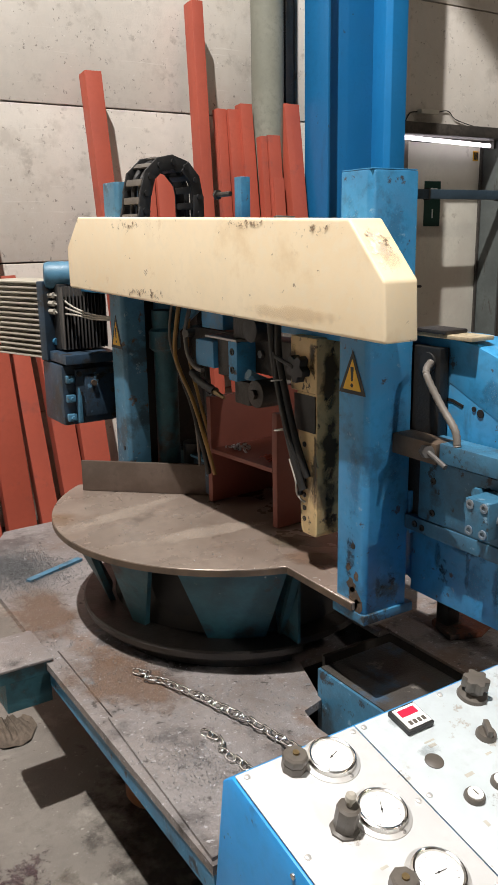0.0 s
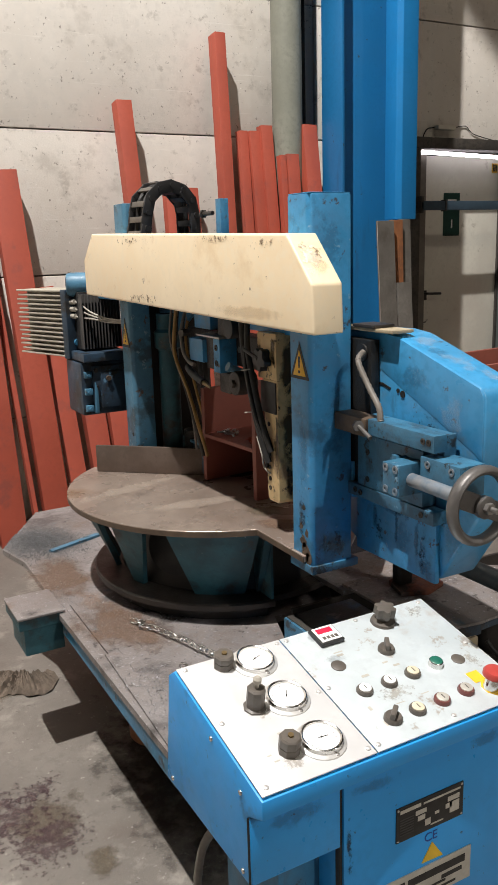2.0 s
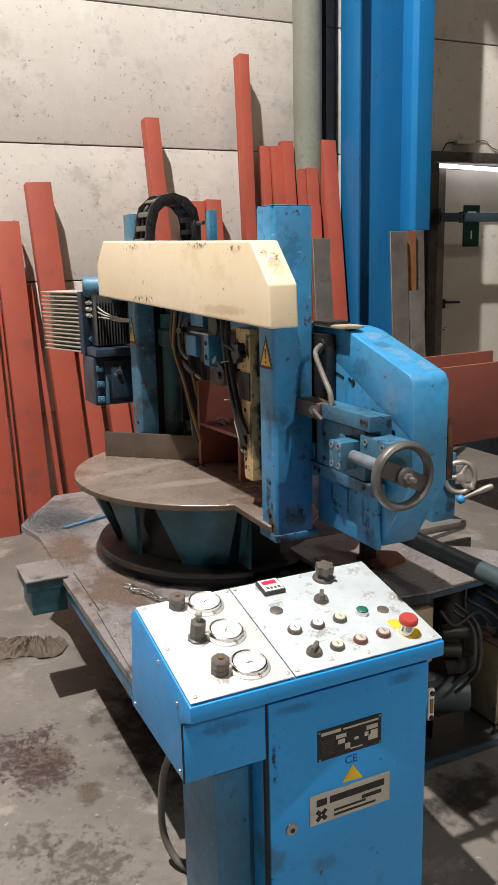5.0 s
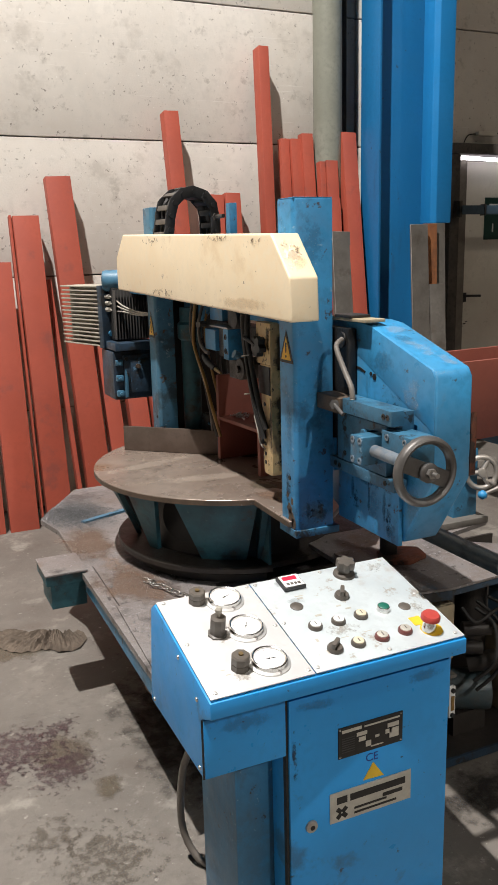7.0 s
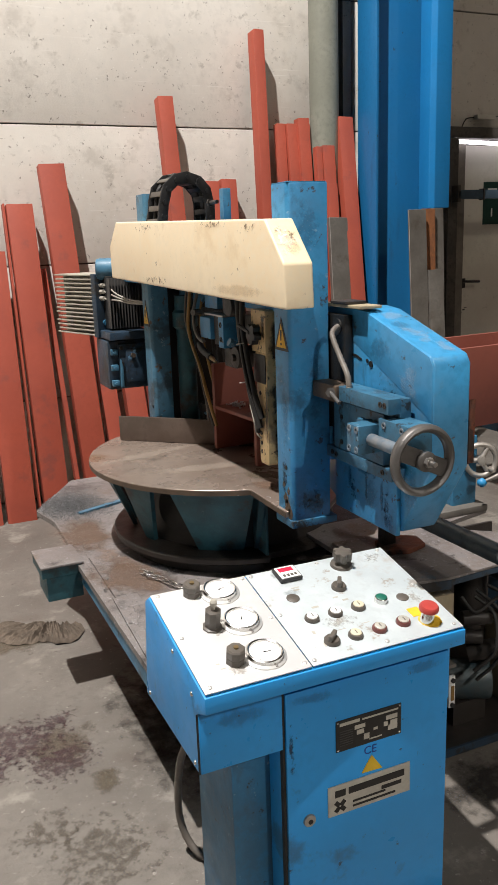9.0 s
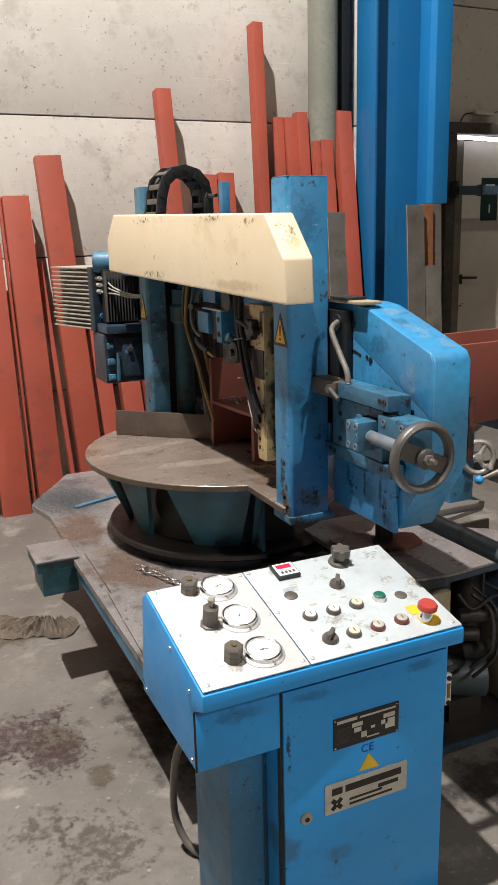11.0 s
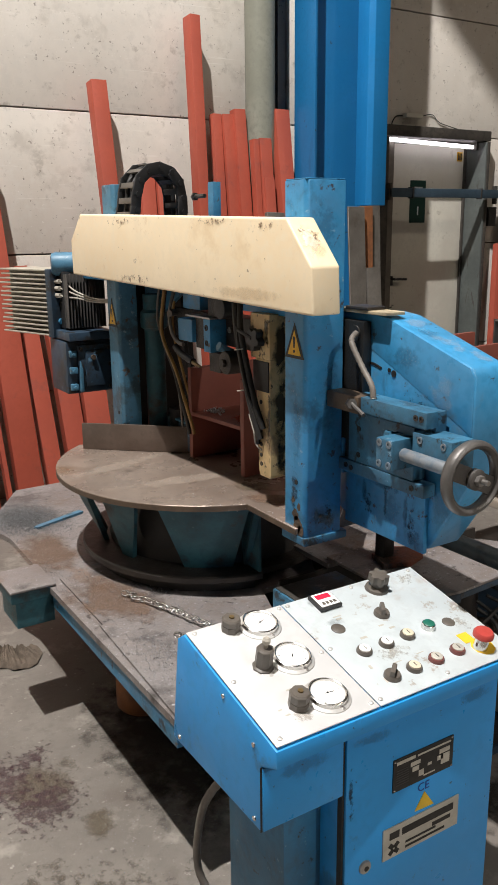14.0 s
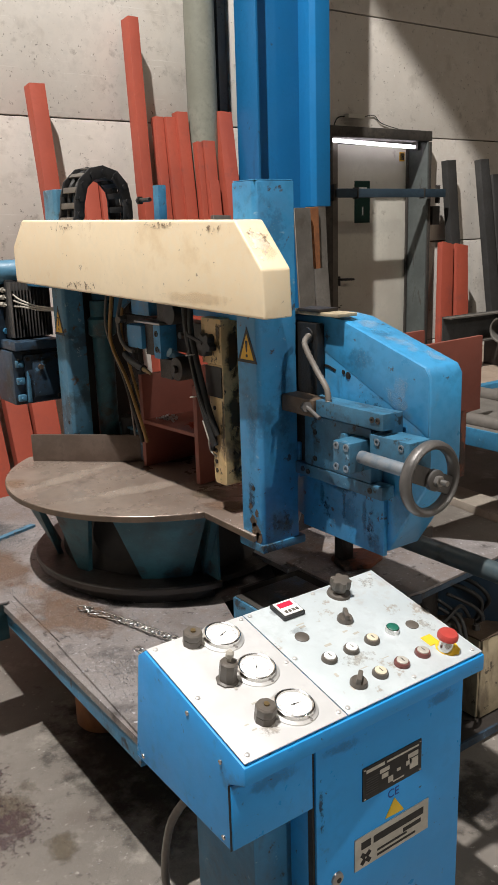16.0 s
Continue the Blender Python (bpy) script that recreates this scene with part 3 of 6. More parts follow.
leaning("steel_channel", 1.18, 1.29, 4.10, 1.318, 1.235, 1.31, 3.84, 0.07, PRIMER, RL, RB)
leaning("steel_channel", 1.33, 1.466, 4.10, 1.262, 1.372, 1.47, 3.84, 0.07, PRIMER, RL, RB)
leaning("steel_channel", 1.49, 1.63, 4.10, 1.25, 1.50, 1.64, 3.84, 0.07, PRIMER, RL, RB)
leaning("steel_channel", 1.693, 1.78, 4.08, 2.29, 1.733, 1.82, 3.78, 0.08, PRIMER, RL, RB)
leaning("steel_channel", 1.97, 2.06, 4.11, 1.83, 1.90, 1.99, 3.80, 0.06, PRIMER, RL, RB)
leaning("steel_channel", 2.07, 2.165, 4.10, 1.84, 2.02, 2.12, 3.80, 0.06, PRIMER, RL, RB)
leaning("steel_channel", 2.300, 2.354, 4.07, 2.677, 2.245, 2.318, 3.80, 0.09, PRIMER, "tall red-primed steel channel leaning against the concrete wall", RB)
leaning("steel_channel", 2.446, 2.50, 4.09, 2.162, 2.42, 2.48, 3.85, 0.05, PRIMER, RL, RB)
leaning("steel_channel", 2.505, 2.571, 4.07, 2.16, 2.52, 2.60, 3.84, 0.05, PRIMER, RL, RB)
leaning("steel_channel", 2.572, 2.652, 4.05, 2.19, 2.59, 2.66, 3.82, 0.06, PRIMER, RL, RB)
leaning("steel_channel", 2.665, 2.726, 4.12, 2.166, 2.64, 2.70, 3.93, 0.05, PRIMER, RL, RB)
leaning("steel_channel", 2.659, 2.695, 3.98, 2.02, 2.63, 2.67, 3.75, 0.05, PRIMER, RL, RB)
leaning("steel_channel", 2.70, 2.779, 3.97, 2.026, 2.68, 2.76, 3.74, 0.04, PRIMER, RL, RB)
leaning("steel_channel", 2.705, 2.767, 3.93, 1.80, 2.69, 2.767, 3.70, 0.04, PRIMER, RL, RB)
leaning("steel_channel", 2.816, 2.926, 3.98, 2.197, 2.78, 2.87, 3.62, 0.07, PRIMER, RL, RB)
leaning("steel_bar", 2.687, 2.805, 3.88, 1.597, 2.63, 2.77, 3.65, 0.03, GREY_STEEL, "grey mill-finish flat bar leaning by the wall", "grey bars", False)
leaning("steel_plate", 3.025, 3.15, 3.53, 1.62, 3.03, 3.155, 3.42, 0.012, GREY_STEEL, "grey steel plate standing against the blue column", "plates at the column", False)
leaning("steel_plate", 3.24, 3.33, 3.60, 1.628, 3.25, 3.34, 3.52, 0.012, GREY_STEEL, "grey steel plate standing against the blue column", "plates at the column", False)
leaning("steel_plate", 3.15, 3.245, 3.57, 1.625, 3.15, 3.25, 3.50, 0.010, RUST, "rust-brown steel plate standing against the blue column", "plates at the column", False)
leaning("steel_channel", 3.155, 3.255, 3.50, 1.265, 3.17, 3.28, 3.40, 0.04, GREY_STEEL, "short grey steel channel standing against the column", "plates at the column")
DB, DL = "dark sections by the door", "dark steel section leaning against the wall by the door"
leaning("steel_section", 4.985, 5.085, 4.10, 1.973, 5.10, 5.20, 3.98, 0.06, GALV, DL, DB)
leaning("steel_section", 5.345, 5.45, 4.08, 1.987, 5.43, 5.535, 3.85, 0.06, GALV, DL, DB)
leaning("steel_section", 5.53, 5.64, 4.10, 1.877, 5.60, 5.71, 3.90, 0.06, GALV, DL, DB)
leaning("steel_channel", 4.845, 4.97, 4.00, 1.377, 4.55, 4.675, 3.74, 0.05, PRIMER, RL, RB)
leaning("steel_channel", 5.0, 5.135, 4.00, 1.357, 4.77, 4.905, 3.74, 0.05, PRIMER, RL, RB)

# ---- saw base ----
base = thing("saw_base", (1.1, 1.9, 0), "low welded machine base with a dirty steel deck and blue edges", "machine base")
DECK = 0.46
deck = [(0.553, 2.50), (0.77, 2.87), (1.70, 2.90), (1.75, 2.3), (1.30, 1.50), (1.10, 1.50), (1.04, 1.335), (0.98, 1.32), (0.965, 1.25), (0.98, 1.03), (0.572, 1.03), (0.572, 1.86), (0.585, 2.02), (0.59, 2.33)]
part("deck_plate", prism(deck, "z", DECK - 0.02, DECK), PLATFORM, base, "rust-stained steel deck plate")
part("edge_strip", prism([(0.574, 1.03), (0.592, 1.03), (0.602, 2.02), (0.584, 2.02)], "z", 0.39, DECK - 0.021), BLUE_WORN, base, "blue painted edge")
part("cover_sheet", prism([(0.60, 1.535), (0.82, 1.33), (0.82, 1.04), (0.577, 1.04)], "z", DECK + 0.001, DECK + 0.008), PLATFORM, base, "loose steel cover sheet")
part("trim_strip", prism([(0.70, 2.36), (0.90, 2.44), (0.89, 2.46), (0.69, 2.38)], "z", DECK + 0.001, DECK + 0.010), BLUE_OLD, base)
part("outrigger", join(box(0.453, 0.585, 1.86, 2.03, 0.43, DECK + 0.004, 0.004), box(0.468, 0.585, 1.87, 2.02, 0.345, 0.43, 0.003)), TEAL, base, "stubby steel outrigger bracket")
part("outrigger_cap", box(0.45, 0.59, 1.855, 2.035, DECK + 0.004, DECK + 0.012, 0.003), PLATFORM, base)
part("side_frame", box(0.98, 1.85, 1.6, 2.75, 0.0, 0.44, 0.01), DARK_IRON, base)
part("foot_pipe", lathe([(0.085, 0), (0.092, 0.01), (0.092, 0.10), (0.086, 0.11), (0.086, 0.44)], pose(0.845, 1.815, 0)), RUST, base, "rusty orange levelling foot under the deck")

# ---- rotary table ----
CX, CY = 1.16, 1.90


def cut_right(bm):
    """The base is cut off square where the blade passes."""
    got = bmesh.ops.bisect_plane(bm, geom=bm.verts[:] + bm.edges[:] + bm.faces[:], plane_co=(1.088, 0, 0), plane_no=(1, 0, 0), clear_outer=True)
    bmesh.ops.holes_fill(bm, edges=[e for e in got["geom_cut"] if isinstance(e, bmesh.types.BMEdge)])
    return bm


table = thing("rotary_table", (CX, CY, DECK), "round worn-steel mitre table on a dark teal ribbed pedestal", "saw table")
TX, TY, RT = 1.168, 1.908, 0.508
arc = [(TX + RT * math.cos(a), TY + RT * math.sin(a)) for a in [radians(128 + (251.6 - 128) * k / 40) for k in range(41)]]
top = arc + [(1.006, 1.192), (1.14, 1.192), (1.45, 1.5), (1.45, 2.2)]
part("table_plate", prism(top, "z", 0.749, 0.765, 0.0006, 1), STEEL_TABLE, table, "scratched brown-grey steel table plate")
rim = [(TX + (RT + 0.0016) * math.cos(a), TY + (RT + 0.0016) * math.sin(a)) for a in [radians(128 + (251.6 - 128) * k / 40) for k in range(41)]] + [(1.0044, 1.192)]
part("plate_rim", prism(rim + ([(1.0056, 1.192)] + arc[::-1]), "z", 0.748, 0.7625), RUSTY_TOP, table, "dark rusty plate edge")
part("end_plate", box(1.078, 1.086, 1.478, 1.80, 0.526, 0.7475, 0.001), TEAL, table)
# Drum in dark iron puts the shade between the ribs into the colour
part("pedestal", lathe([(0.30, 0), (0.40, 0.045), (0.40, 0.062), (0.345, 0.066), (0.335, 0.12), (0.335, 0.285)], pose(CX, CY, DECK), 56), DARK_IRON, table)
part("base_ring", cut_right(lathe([(0.388, 0), (0.388, 0.024), (0.378, 0.028), (0.405, 0.036), (0.432, 0.044), (0.434, 0.060), (0.430, 0.065), (0.36, 0.068)], pose(CX, CY, DECK), 64)), DARK_IRON, table, "oily dark base ring")
for a0, a1, b0, b1 in ((150, 160, 150, 157), (174, 186.5, 163, 169), (197.5, 213, 191.5, 199), (221.5, 254, 227.5, 250), (256, 258.5, 255.5, 258)):
    bm = bmesh.new()
    n = 8
    grid = []
    for k in range(n + 1):
        u = k / n
        at, ab = radians(a0 + (a1 - a0) * u), radians(b0 + (b1 - b0) * u)
        grid.append([bm.verts.new((CX + r * math.cos(a), CY + r * math.sin(a), z)) for a, r, z in ((at, 0.470, 0.748), (ab, 0.368, 0.525), (ab, 0.352, 0.525), (at, 0.452, 0.748))])
    for p, q in zip(grid, grid[1:]):
        for k in range(4):
            bm.faces.new((p[k], q[k], q[(k + 1) % 4], p[(k + 1) % 4]))
    bm.faces.new(grid[0])
    bm.faces.new(grid[-1][::-1])
    part("rib", bm, TEAL, table)
HOLE = Vector((math.cos(radians(214)), math.sin(radians(214)), 0))
part("bore", rod(Vector((CX, CY, 0.645)) + HOLE * 0.28, Vector((CX, CY, 0.645)) + HOLE * 0.342, 0.078, seg=28), BLACK_INK, table, "dark round access hole")
fence = thing("fence", (0.99, 2.11, 0.765), "low bare steel fence plate on the rotary table", "fence plate")
d = Vector((0.70, -0.655, 0)).normalized()
nrm = Vector((0.655, 0.70, 0)).normalized()
q = [Vector((0.845, 2.245, 0)), Vector((1.16, 1.95, 0))]
part("plate", prism([tuple(p[:2]) for p in (q[0], q[1], q[1] + nrm * 0.012, q[0] + nrm * 0.012)], "z", 0.766, 0.857, 0.002), FENCE_STEEL, fence)
part("foot", prism([tuple(p[:2]) for p in (q[0] + nrm * 0.012, q[1] + nrm * 0.012, q[1] + nrm * 0.06, q[0] + nrm * 0.06)], "z", 0.766, 0.778, 0.002), FENCE_STEEL, fence)

# ---- workpiece ----
beam = thing("steel_beam", (1.75, 1.81, 0.767), "brown-red primed H-section beam lying through the saw", "steel beam")
BEAM = Matrix.Translation((1.127, 1.633, 0)) @ Matrix.Rotation(radians(4.8), 4, "Z")
part("flange", box(0, 1.43, 0, 0.019, 0.768, 1.068, 0.002, BEAM), PRIMER_OLD, beam)
part("flange", box(0, 1.43, 0.286, 0.305, 0.768, 1.068, 0.002, BEAM), PRIMER_OLD, beam)
part("web", box(0, 1.43, 0.019, 0.286, 0.912, 0.923, 0, BEAM), PRIMER_OLD, beam)
rnd = random.Random(4)
for cx, cy, col in ((1.16, 1.868, GLINT), (1.17, 1.72, PRIMER)):
    bm = bmesh.new()
    for k in range(30):
        s = rnd.uniform(0.003, 0.009)
        p = (cx + rnd.gauss(0, 0.012), cy + rnd.gauss(0, 0.016), 0.9235 + rnd.uniform(0, 0.012))
        bm = join(bm, box(-s, s, -s / 2, s / 2, 0, s / 3, 0, pose(*p, rnd.uniform(-40, 40), rnd.uniform(-40, 40), rnd.uniform(0, 360))))
    solid("metal_shavings", bm, col, (cx, cy, 0.923), "small pile of metal shavings on the beam web", "shavings", kind="stuff")

# sheen painted on the table, stains and the column of dirt at its foot
for c, u, v, m in (((0.86, 1.98), (0.24, 0.06), (-0.014, 0.05), SHEEN), ((0.96, 1.72), (0.28, -0.03), (0.01, 0.06), SHEEN), ((1.085, 1.42), (0.06, 0.02), (-0.02, 0.10), STAIN_RUST), ((1.10, 1.55), (0.07, 0.02), (-0.02, 0.10), STAIN_BROWN)):
    patch(table, (*c, 0.7665), (*u, 0), (*v, 0), m, "sheen_stain_patch")
part("seam", prism([(0.616, 1.90), (0.619, 1.90), (0.612, 1.52), (0.609, 1.52)], "z", DECK, DECK + 0.0015), DARK_IRON, base, "dark weld seam")
# Raised dark strip added for the curved gap line in the deck
part("deck_gap_strip", prism([(0.600, 1.51), (0.604, 1.511), (0.622, 1.40), (0.636, 1.29), (0.631, 1.289), (0.617, 1.40)], "z", DECK + 0.0005, DECK + 0.007), DARK_IRON, base, "dark strip standing for a gap at the deck edge")

# ---- control console ----
console = thing("control_console", (0.87, 0.72, 0), "blue sheet-metal control console with sloping aluminium panel", "control console")
SL = math.atan2(0.067, 0.31)
TOP = Matrix.Translation((0.522, 0.556, 0.688)) @ Matrix.Rotation(SL, 4, "X")
PW, PD = 0.566, 0.318


def on_panel(bm):
    bm.transform(TOP)
    return bm


side = [(0.60, 0.50), (0.60, 0.628), (0.551, 0.652), (0.551, 0.685), (0.868, 0.754), (0.895, 0.735), (0.93, 0.50)]
part("head", prism(side, "x", 0.517, 1.093, 0.004), BLUE_CLEAN, console)
part("seam", prism([(0.597, 0.502), (0.597, 0.629), (0.5975, 0.629), (0.5975, 0.502)], "x", 0.5145, 0.5185), BLACK_INK, console)
part("head_front", box(0.519, 0.690, 0.594, 0.60, 0.503, 0.628, 0.002), BLUE_CLEAN, console)
part("body", box(0.690, 1.085, 0.610, 0.93, 0.0, 0.63, 0.004), BLUE_CLEAN, console)
leaf = part("cabinet_door", box(0.696, 1.083, 0.592, 0.609, 0.02, 0.622, 0.003), BLUE_CLEAN, console)
# Black strips added to put the shade of the door gaps into colour
part("door_gap_strip", box(0.6905, 0.6955, 0.597, 0.6095, 0.02, 0.6275), RUBBER, console, "dark strip standing for the shade in the door gap")
part("door_gap_strip", box(0.6905, 1.0845, 0.5985, 0.6095, 0.6225, 0.6275), RUBBER, console, "dark strip standing for the shade in the door gap")
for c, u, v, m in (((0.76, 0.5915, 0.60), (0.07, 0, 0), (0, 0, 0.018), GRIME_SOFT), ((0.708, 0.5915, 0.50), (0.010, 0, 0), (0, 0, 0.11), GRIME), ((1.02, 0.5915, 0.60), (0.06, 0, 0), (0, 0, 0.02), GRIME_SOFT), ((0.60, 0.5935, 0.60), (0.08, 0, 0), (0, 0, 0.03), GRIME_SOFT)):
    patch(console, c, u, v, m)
part("lock", lathe([(0.014, 0), (0.013, 0.004), (0.009, 0.006), (0.004, 0.0065)], pose(0.744, 0.592, 0.326, 90)), DULL_STEEL, leaf, "chrome quarter-turn lock")
part("lock_slot", rod((0.744, 0.5865, 0.326), (0.744, 0.5850, 0.326), 0.0055, seg=12), BLACK_INK, leaf)
part("stand", box(0.605, 0.692, 0.66, 0.86, 0.0, 0.505, 0.003), STAND_BLUE, console, "scuffed blue stand column")
for y, z in ((0.62, 0.515), (0.90, 0.515), (0.62, 0.66), (0.72, 0.70)):
    part("rivet", lathe([(0.005, 0), (0.0045, 0.002), (0.002, 0.003)], pose(0.517, y, z, 0, -90), 12), CHROME, console)
part("gauge_plate", on_panel(box(-0.002, 0.214, -0.001, PD - 0.002, 0.002, 0.0045, 0.0006)), ALU, console, "white-bright aluminium gauge plate")
part("button_plate", on_panel(box(0.2165, PW + 0.001, -0.001, PD - 0.002, 0.002, 0.0045, 0.0006)), ALU_USED, console, "worn aluminium button plate with smudges")
for u, v in ((0.012, 0.012), (0.205, 0.012), (0.012, 0.306), (0.205, 0.306), (0.012, 0.16), (0.205, 0.16), (0.226, 0.012), (0.226, 0.306), (0.226, 0.16), (0.39, 0.012), (0.39, 0.306), (0.552, 0.012), (0.552, 0.306), (0.552, 0.16)):
    part("screw", on_panel(lathe([(0.0048, 0.0045), (0.0042, 0.0068), (0.002, 0.0078)], pose(u, v, 0), 12)), BEZEL, console)
for u, v, a, b, m in ((0.525, 0.285, 0.035, 0.03, TAN_GREY), (0.285, 0.295, 0.03, 0.02, GRIME_SOFT), (0.53, 0.12, 0.025, 0.04, TAN_GREY), (0.285, 0.225, 0.03, 0.02, GRIME_SOFT), (0.335, 0.10, 0.06, 0.03, TAN_GREY), (0.08, 0.04, 0.035, 0.03, TAN_GREY), (0.085, 0.16, 0.03, 0.03, TAN_GREY)):
    patch(console, TOP @ Vector((u, v, 0.0049)), TOP.to_3x3() @ Vector((a, 0, 0)), TOP.to_3x3() @ Vector((0, b, 0)), m)
for u, v, ang in ((0.139, 0.276, 20), (0.142, 0.168, 60), (0.143, 0.059, -5)):
    g = part("gauge", on_panel(lathe([(0.043, 0.0045), (0.043, 0.007), (0.036, 0.009), (0.0345, 0.016), (0.031, 0.016), (0.0305, 0.0115)], pose(u, v, 0), 40)), BEZEL, console, "round pressure gauge with steel bezel")
    part("bezel_ring", on_panel(lathe([(0.0365, 0.0085), (0.0355, 0.0165), (0.0335, 0.0175), (0.0312, 0.0165), (0.0306, 0.0112)], pose(u, v, 0), 40)), CHROME, g, "polished bezel ring")
    part("dial", on_panel(lathe([(0.0307, 0.0112), (0.0307, 0.0130)], pose(u, v, 0), 40)), WHITE_DIAL, g, "white dial face")
    part("needle", on_panel(join(box(-0.006, 0.013, -0.0004, 0.0004, 0.0136, 0.0142, 0, pose(u, v, 0, 0, 0, ang)), rod((u, v, 0.0130), (u, v, 0.0148), 0.0015, seg=10))), BLACK_INK, g)
    bm = bmesh.new()
    for k in range(13):
        a = radians(225 - 22.5 * k)
        bm = join(bm, box(0.0235, 0.0265, -0.00025, 0.00025, 0.0131, 0.0134, 0, pose(u, v, 0, 0, 0, math.degrees(a))))
    part("scale_marks", bm if not on_panel(bm) else bm, BLACK_INK, g)
    for a in (160, 280, 40):
        part("screw", on_panel(lathe([(0.003, 0.007), (0.0028, 0.0095), (0.001, 0.010)], pose(u + 0.0395 * math.cos(radians(a)), v + 0.0395 * math.sin(radians(a)), 0), 10)), BARE, g)
for u, v, h in ((0.081, 0.29, 0.030), (0.083, 0.062, 0.034)):
    k = part("valve_knob", on_panel(lathe([(0.0185, 0.0045), (0.0185, 0.017), (0.0175, 0.018), (0.0188, 0.020), (0.0188, h), (0.016, h + 0.003)], pose(u, v, 0), 8)), KNOB, console, "grey-brown hexagonal flow valve knob")
    part("valve_stem", on_panel(rod((u, v, h + 0.003), (u, v, h + 0.006), 0.005, seg=10)), BRASS, k)
u, v = 0.081, 0.172
k = part("valve_knob", on_panel(lathe([(0.0205, 0.0045), (0.0205, 0.008), (0.016, 0.010), (0.016, 0.018), (0.0165, 0.019), (0.0165, 0.046), (0.013, 0.049)], pose(u, v, 0), 8)), KNOB, console, "tall grey-brown valve knob with worn cap")
part("valve_stem", on_panel(join(rod((u, v, 0.049), (u, v, 0.058), 0.004, seg=10), lathe([(0.004, 0.056), (0.0075, 0.060), (0.0075, 0.067), (0.004, 0.071)], pose(u, v, 0), 12))), CABLE_GREY, k, "pale plastic spindle")
g = part("digital_counter", on_panel(box(0.277, 0.330, 0.259, 0.309, 0.0045, 0.014, 0.002)), BLACK, console, "small counter with a red display")
part("face", on_panel(box(0.281, 0.327, 0.263, 0.305, 0.014, 0.0155)), WHITE_DIAL, g)
part("display", on_panel(box(0.286, 0.320, 0.286, 0.300, 0.0155, 0.0162)), RED_LED, g)
for i in range(4):
    part("key", on_panel(box(0.288 + i * 0.009, 0.294 + i * 0.009, 0.268, 0.276, 0.0155, 0.0165)), KNOB, g)
bm = on_panel(lathe([(0.026, 0.0045), (0.024, 0.010), (0.013, 0.013), (0.0125, 0.022)], pose(0.440, 0.281, 0), 28))
k = part("rotary_knob", bm, KNOB, console, "grey star-shaped regulating knob")
star = [((0.0225, 0.0225, 0.0160)[j % 3] * math.cos(2 * math.pi * j / 18), (0.0225, 0.0225, 0.0160)[j % 3] * math.sin(2 * math.pi * j / 18)) for j in range(18)]
bm = prism(star, "z", 0.022, 0.042, 0.002)
bm.transform(Matrix.Translation((0.440, 0.281, 0)))
part("star_grip", on_panel(bm), KNOB, k)
for u, v, a in ((0.390, 0.205, 60), (0.285, 0.049, 40)):
    k = part("selector_switch", on_panel(lathe([(0.0165, 0.0045), (0.0165, 0.010), (0.014, 0.014)], pose(u, v, 0), 24)), KNOB, console, "dark grey selector switch")
    part("grip", on_panel(box(-0.014, 0.014, -0.0045, 0.0045, 0.013, 0.026, 0.002, pose(u, v, 0, 0, 0, a))), KNOB, k)
part("blind_cap", on_panel(lathe([(0.0145, 0.0045), (0.0145, 0.006), (0.012, 0.0075)], pose(0.278, 0.204, 0), 24)), KNOB, console, "grey blanking cap")
part("blind_cap", on_panel(lathe([(0.0135, 0.0045), (0.0135, 0.006), (0.011, 0.0072)], pose(0.503, 0.127, 0), 24)), KNOB, console, "grey blanking cap")
CAPS = ((0.282, 0.127, WHITE_DIAL), (0.337, 0.127, WHITE_DIAL), (0.393, 0.129, CREAM_INK), (0.339, 0.049, CREAM_INK), (0.396, 0.050, RED_PLASTIC), (0.454, 0.052, RED_PLASTIC))
for u, v, cap in CAPS:
    red = cap is RED_PLASTIC
    k = part("push_button", on_panel(lathe([(0.0155, 0.0045), (0.0155, 0.009), (0.0135, 0.0125), (0.0115, 0.0125)], pose(u, v, 0), 26)), DULL_RED if red else KNOB, console, "round push button in a dark bezel")
    part("button_cap", on_panel(lathe([(0.0115, 0.010), (0.0112, 0.0145), (0.009, 0.0155)], pose(u, v, 0), 24)), SILVER_INK if red else cap, k)
    part("cap_mark", on_panel(box(u - 0.001, u + 0.001, v - 0.005, v + 0.005, 0.0155, 0.016)), KNOB, k)
k = part("push_button", on_panel(lathe([(0.0145, 0.0045), (0.0135, 0.014), (0.0125, 0.015)], pose(0.451, 0.132, 0), 26)), CHROME, console, "green start button with chrome bezel")
part("button_cap", on_panel(lathe([(0.012, 0.012), (0.012, 0.016), (0.010, 0.0172)], pose(0.451, 0.132, 0), 24)), GREEN_PLASTIC, k)
part("warning_film", on_panel(lathe([(0.025, 0.0046), (0.025, 0.0052)], pose(0.512, 0.040, 0), 9)), YELLOW, console, "yellow disc under the stop button")
part("warning_film", on_panel(box(0.486, 0.512, 0.060, 0.088, 0.0046, 0.0054, 0, pose(0, 0, 0))), YELLOW, console, "torn yellow sticker")
k = part("stop_button", on_panel(lathe([(0.0150, 0.0045), (0.0140, 0.022), (0.0125, 0.026), (0.0125, 0.030)], pose(0.504, 0.040, 0), 26)), CHROME, console, "red mushroom emergency stop button")
part("mushroom", on_panel(lathe([(0.013, 0.030), (0.0205, 0.033), (0.0205, 0.040), (0.017, 0.0445), (0.008, 0.046)], pose(0.504, 0.040, 0), 30)), RED_PLASTIC, k, "red mushroom head")
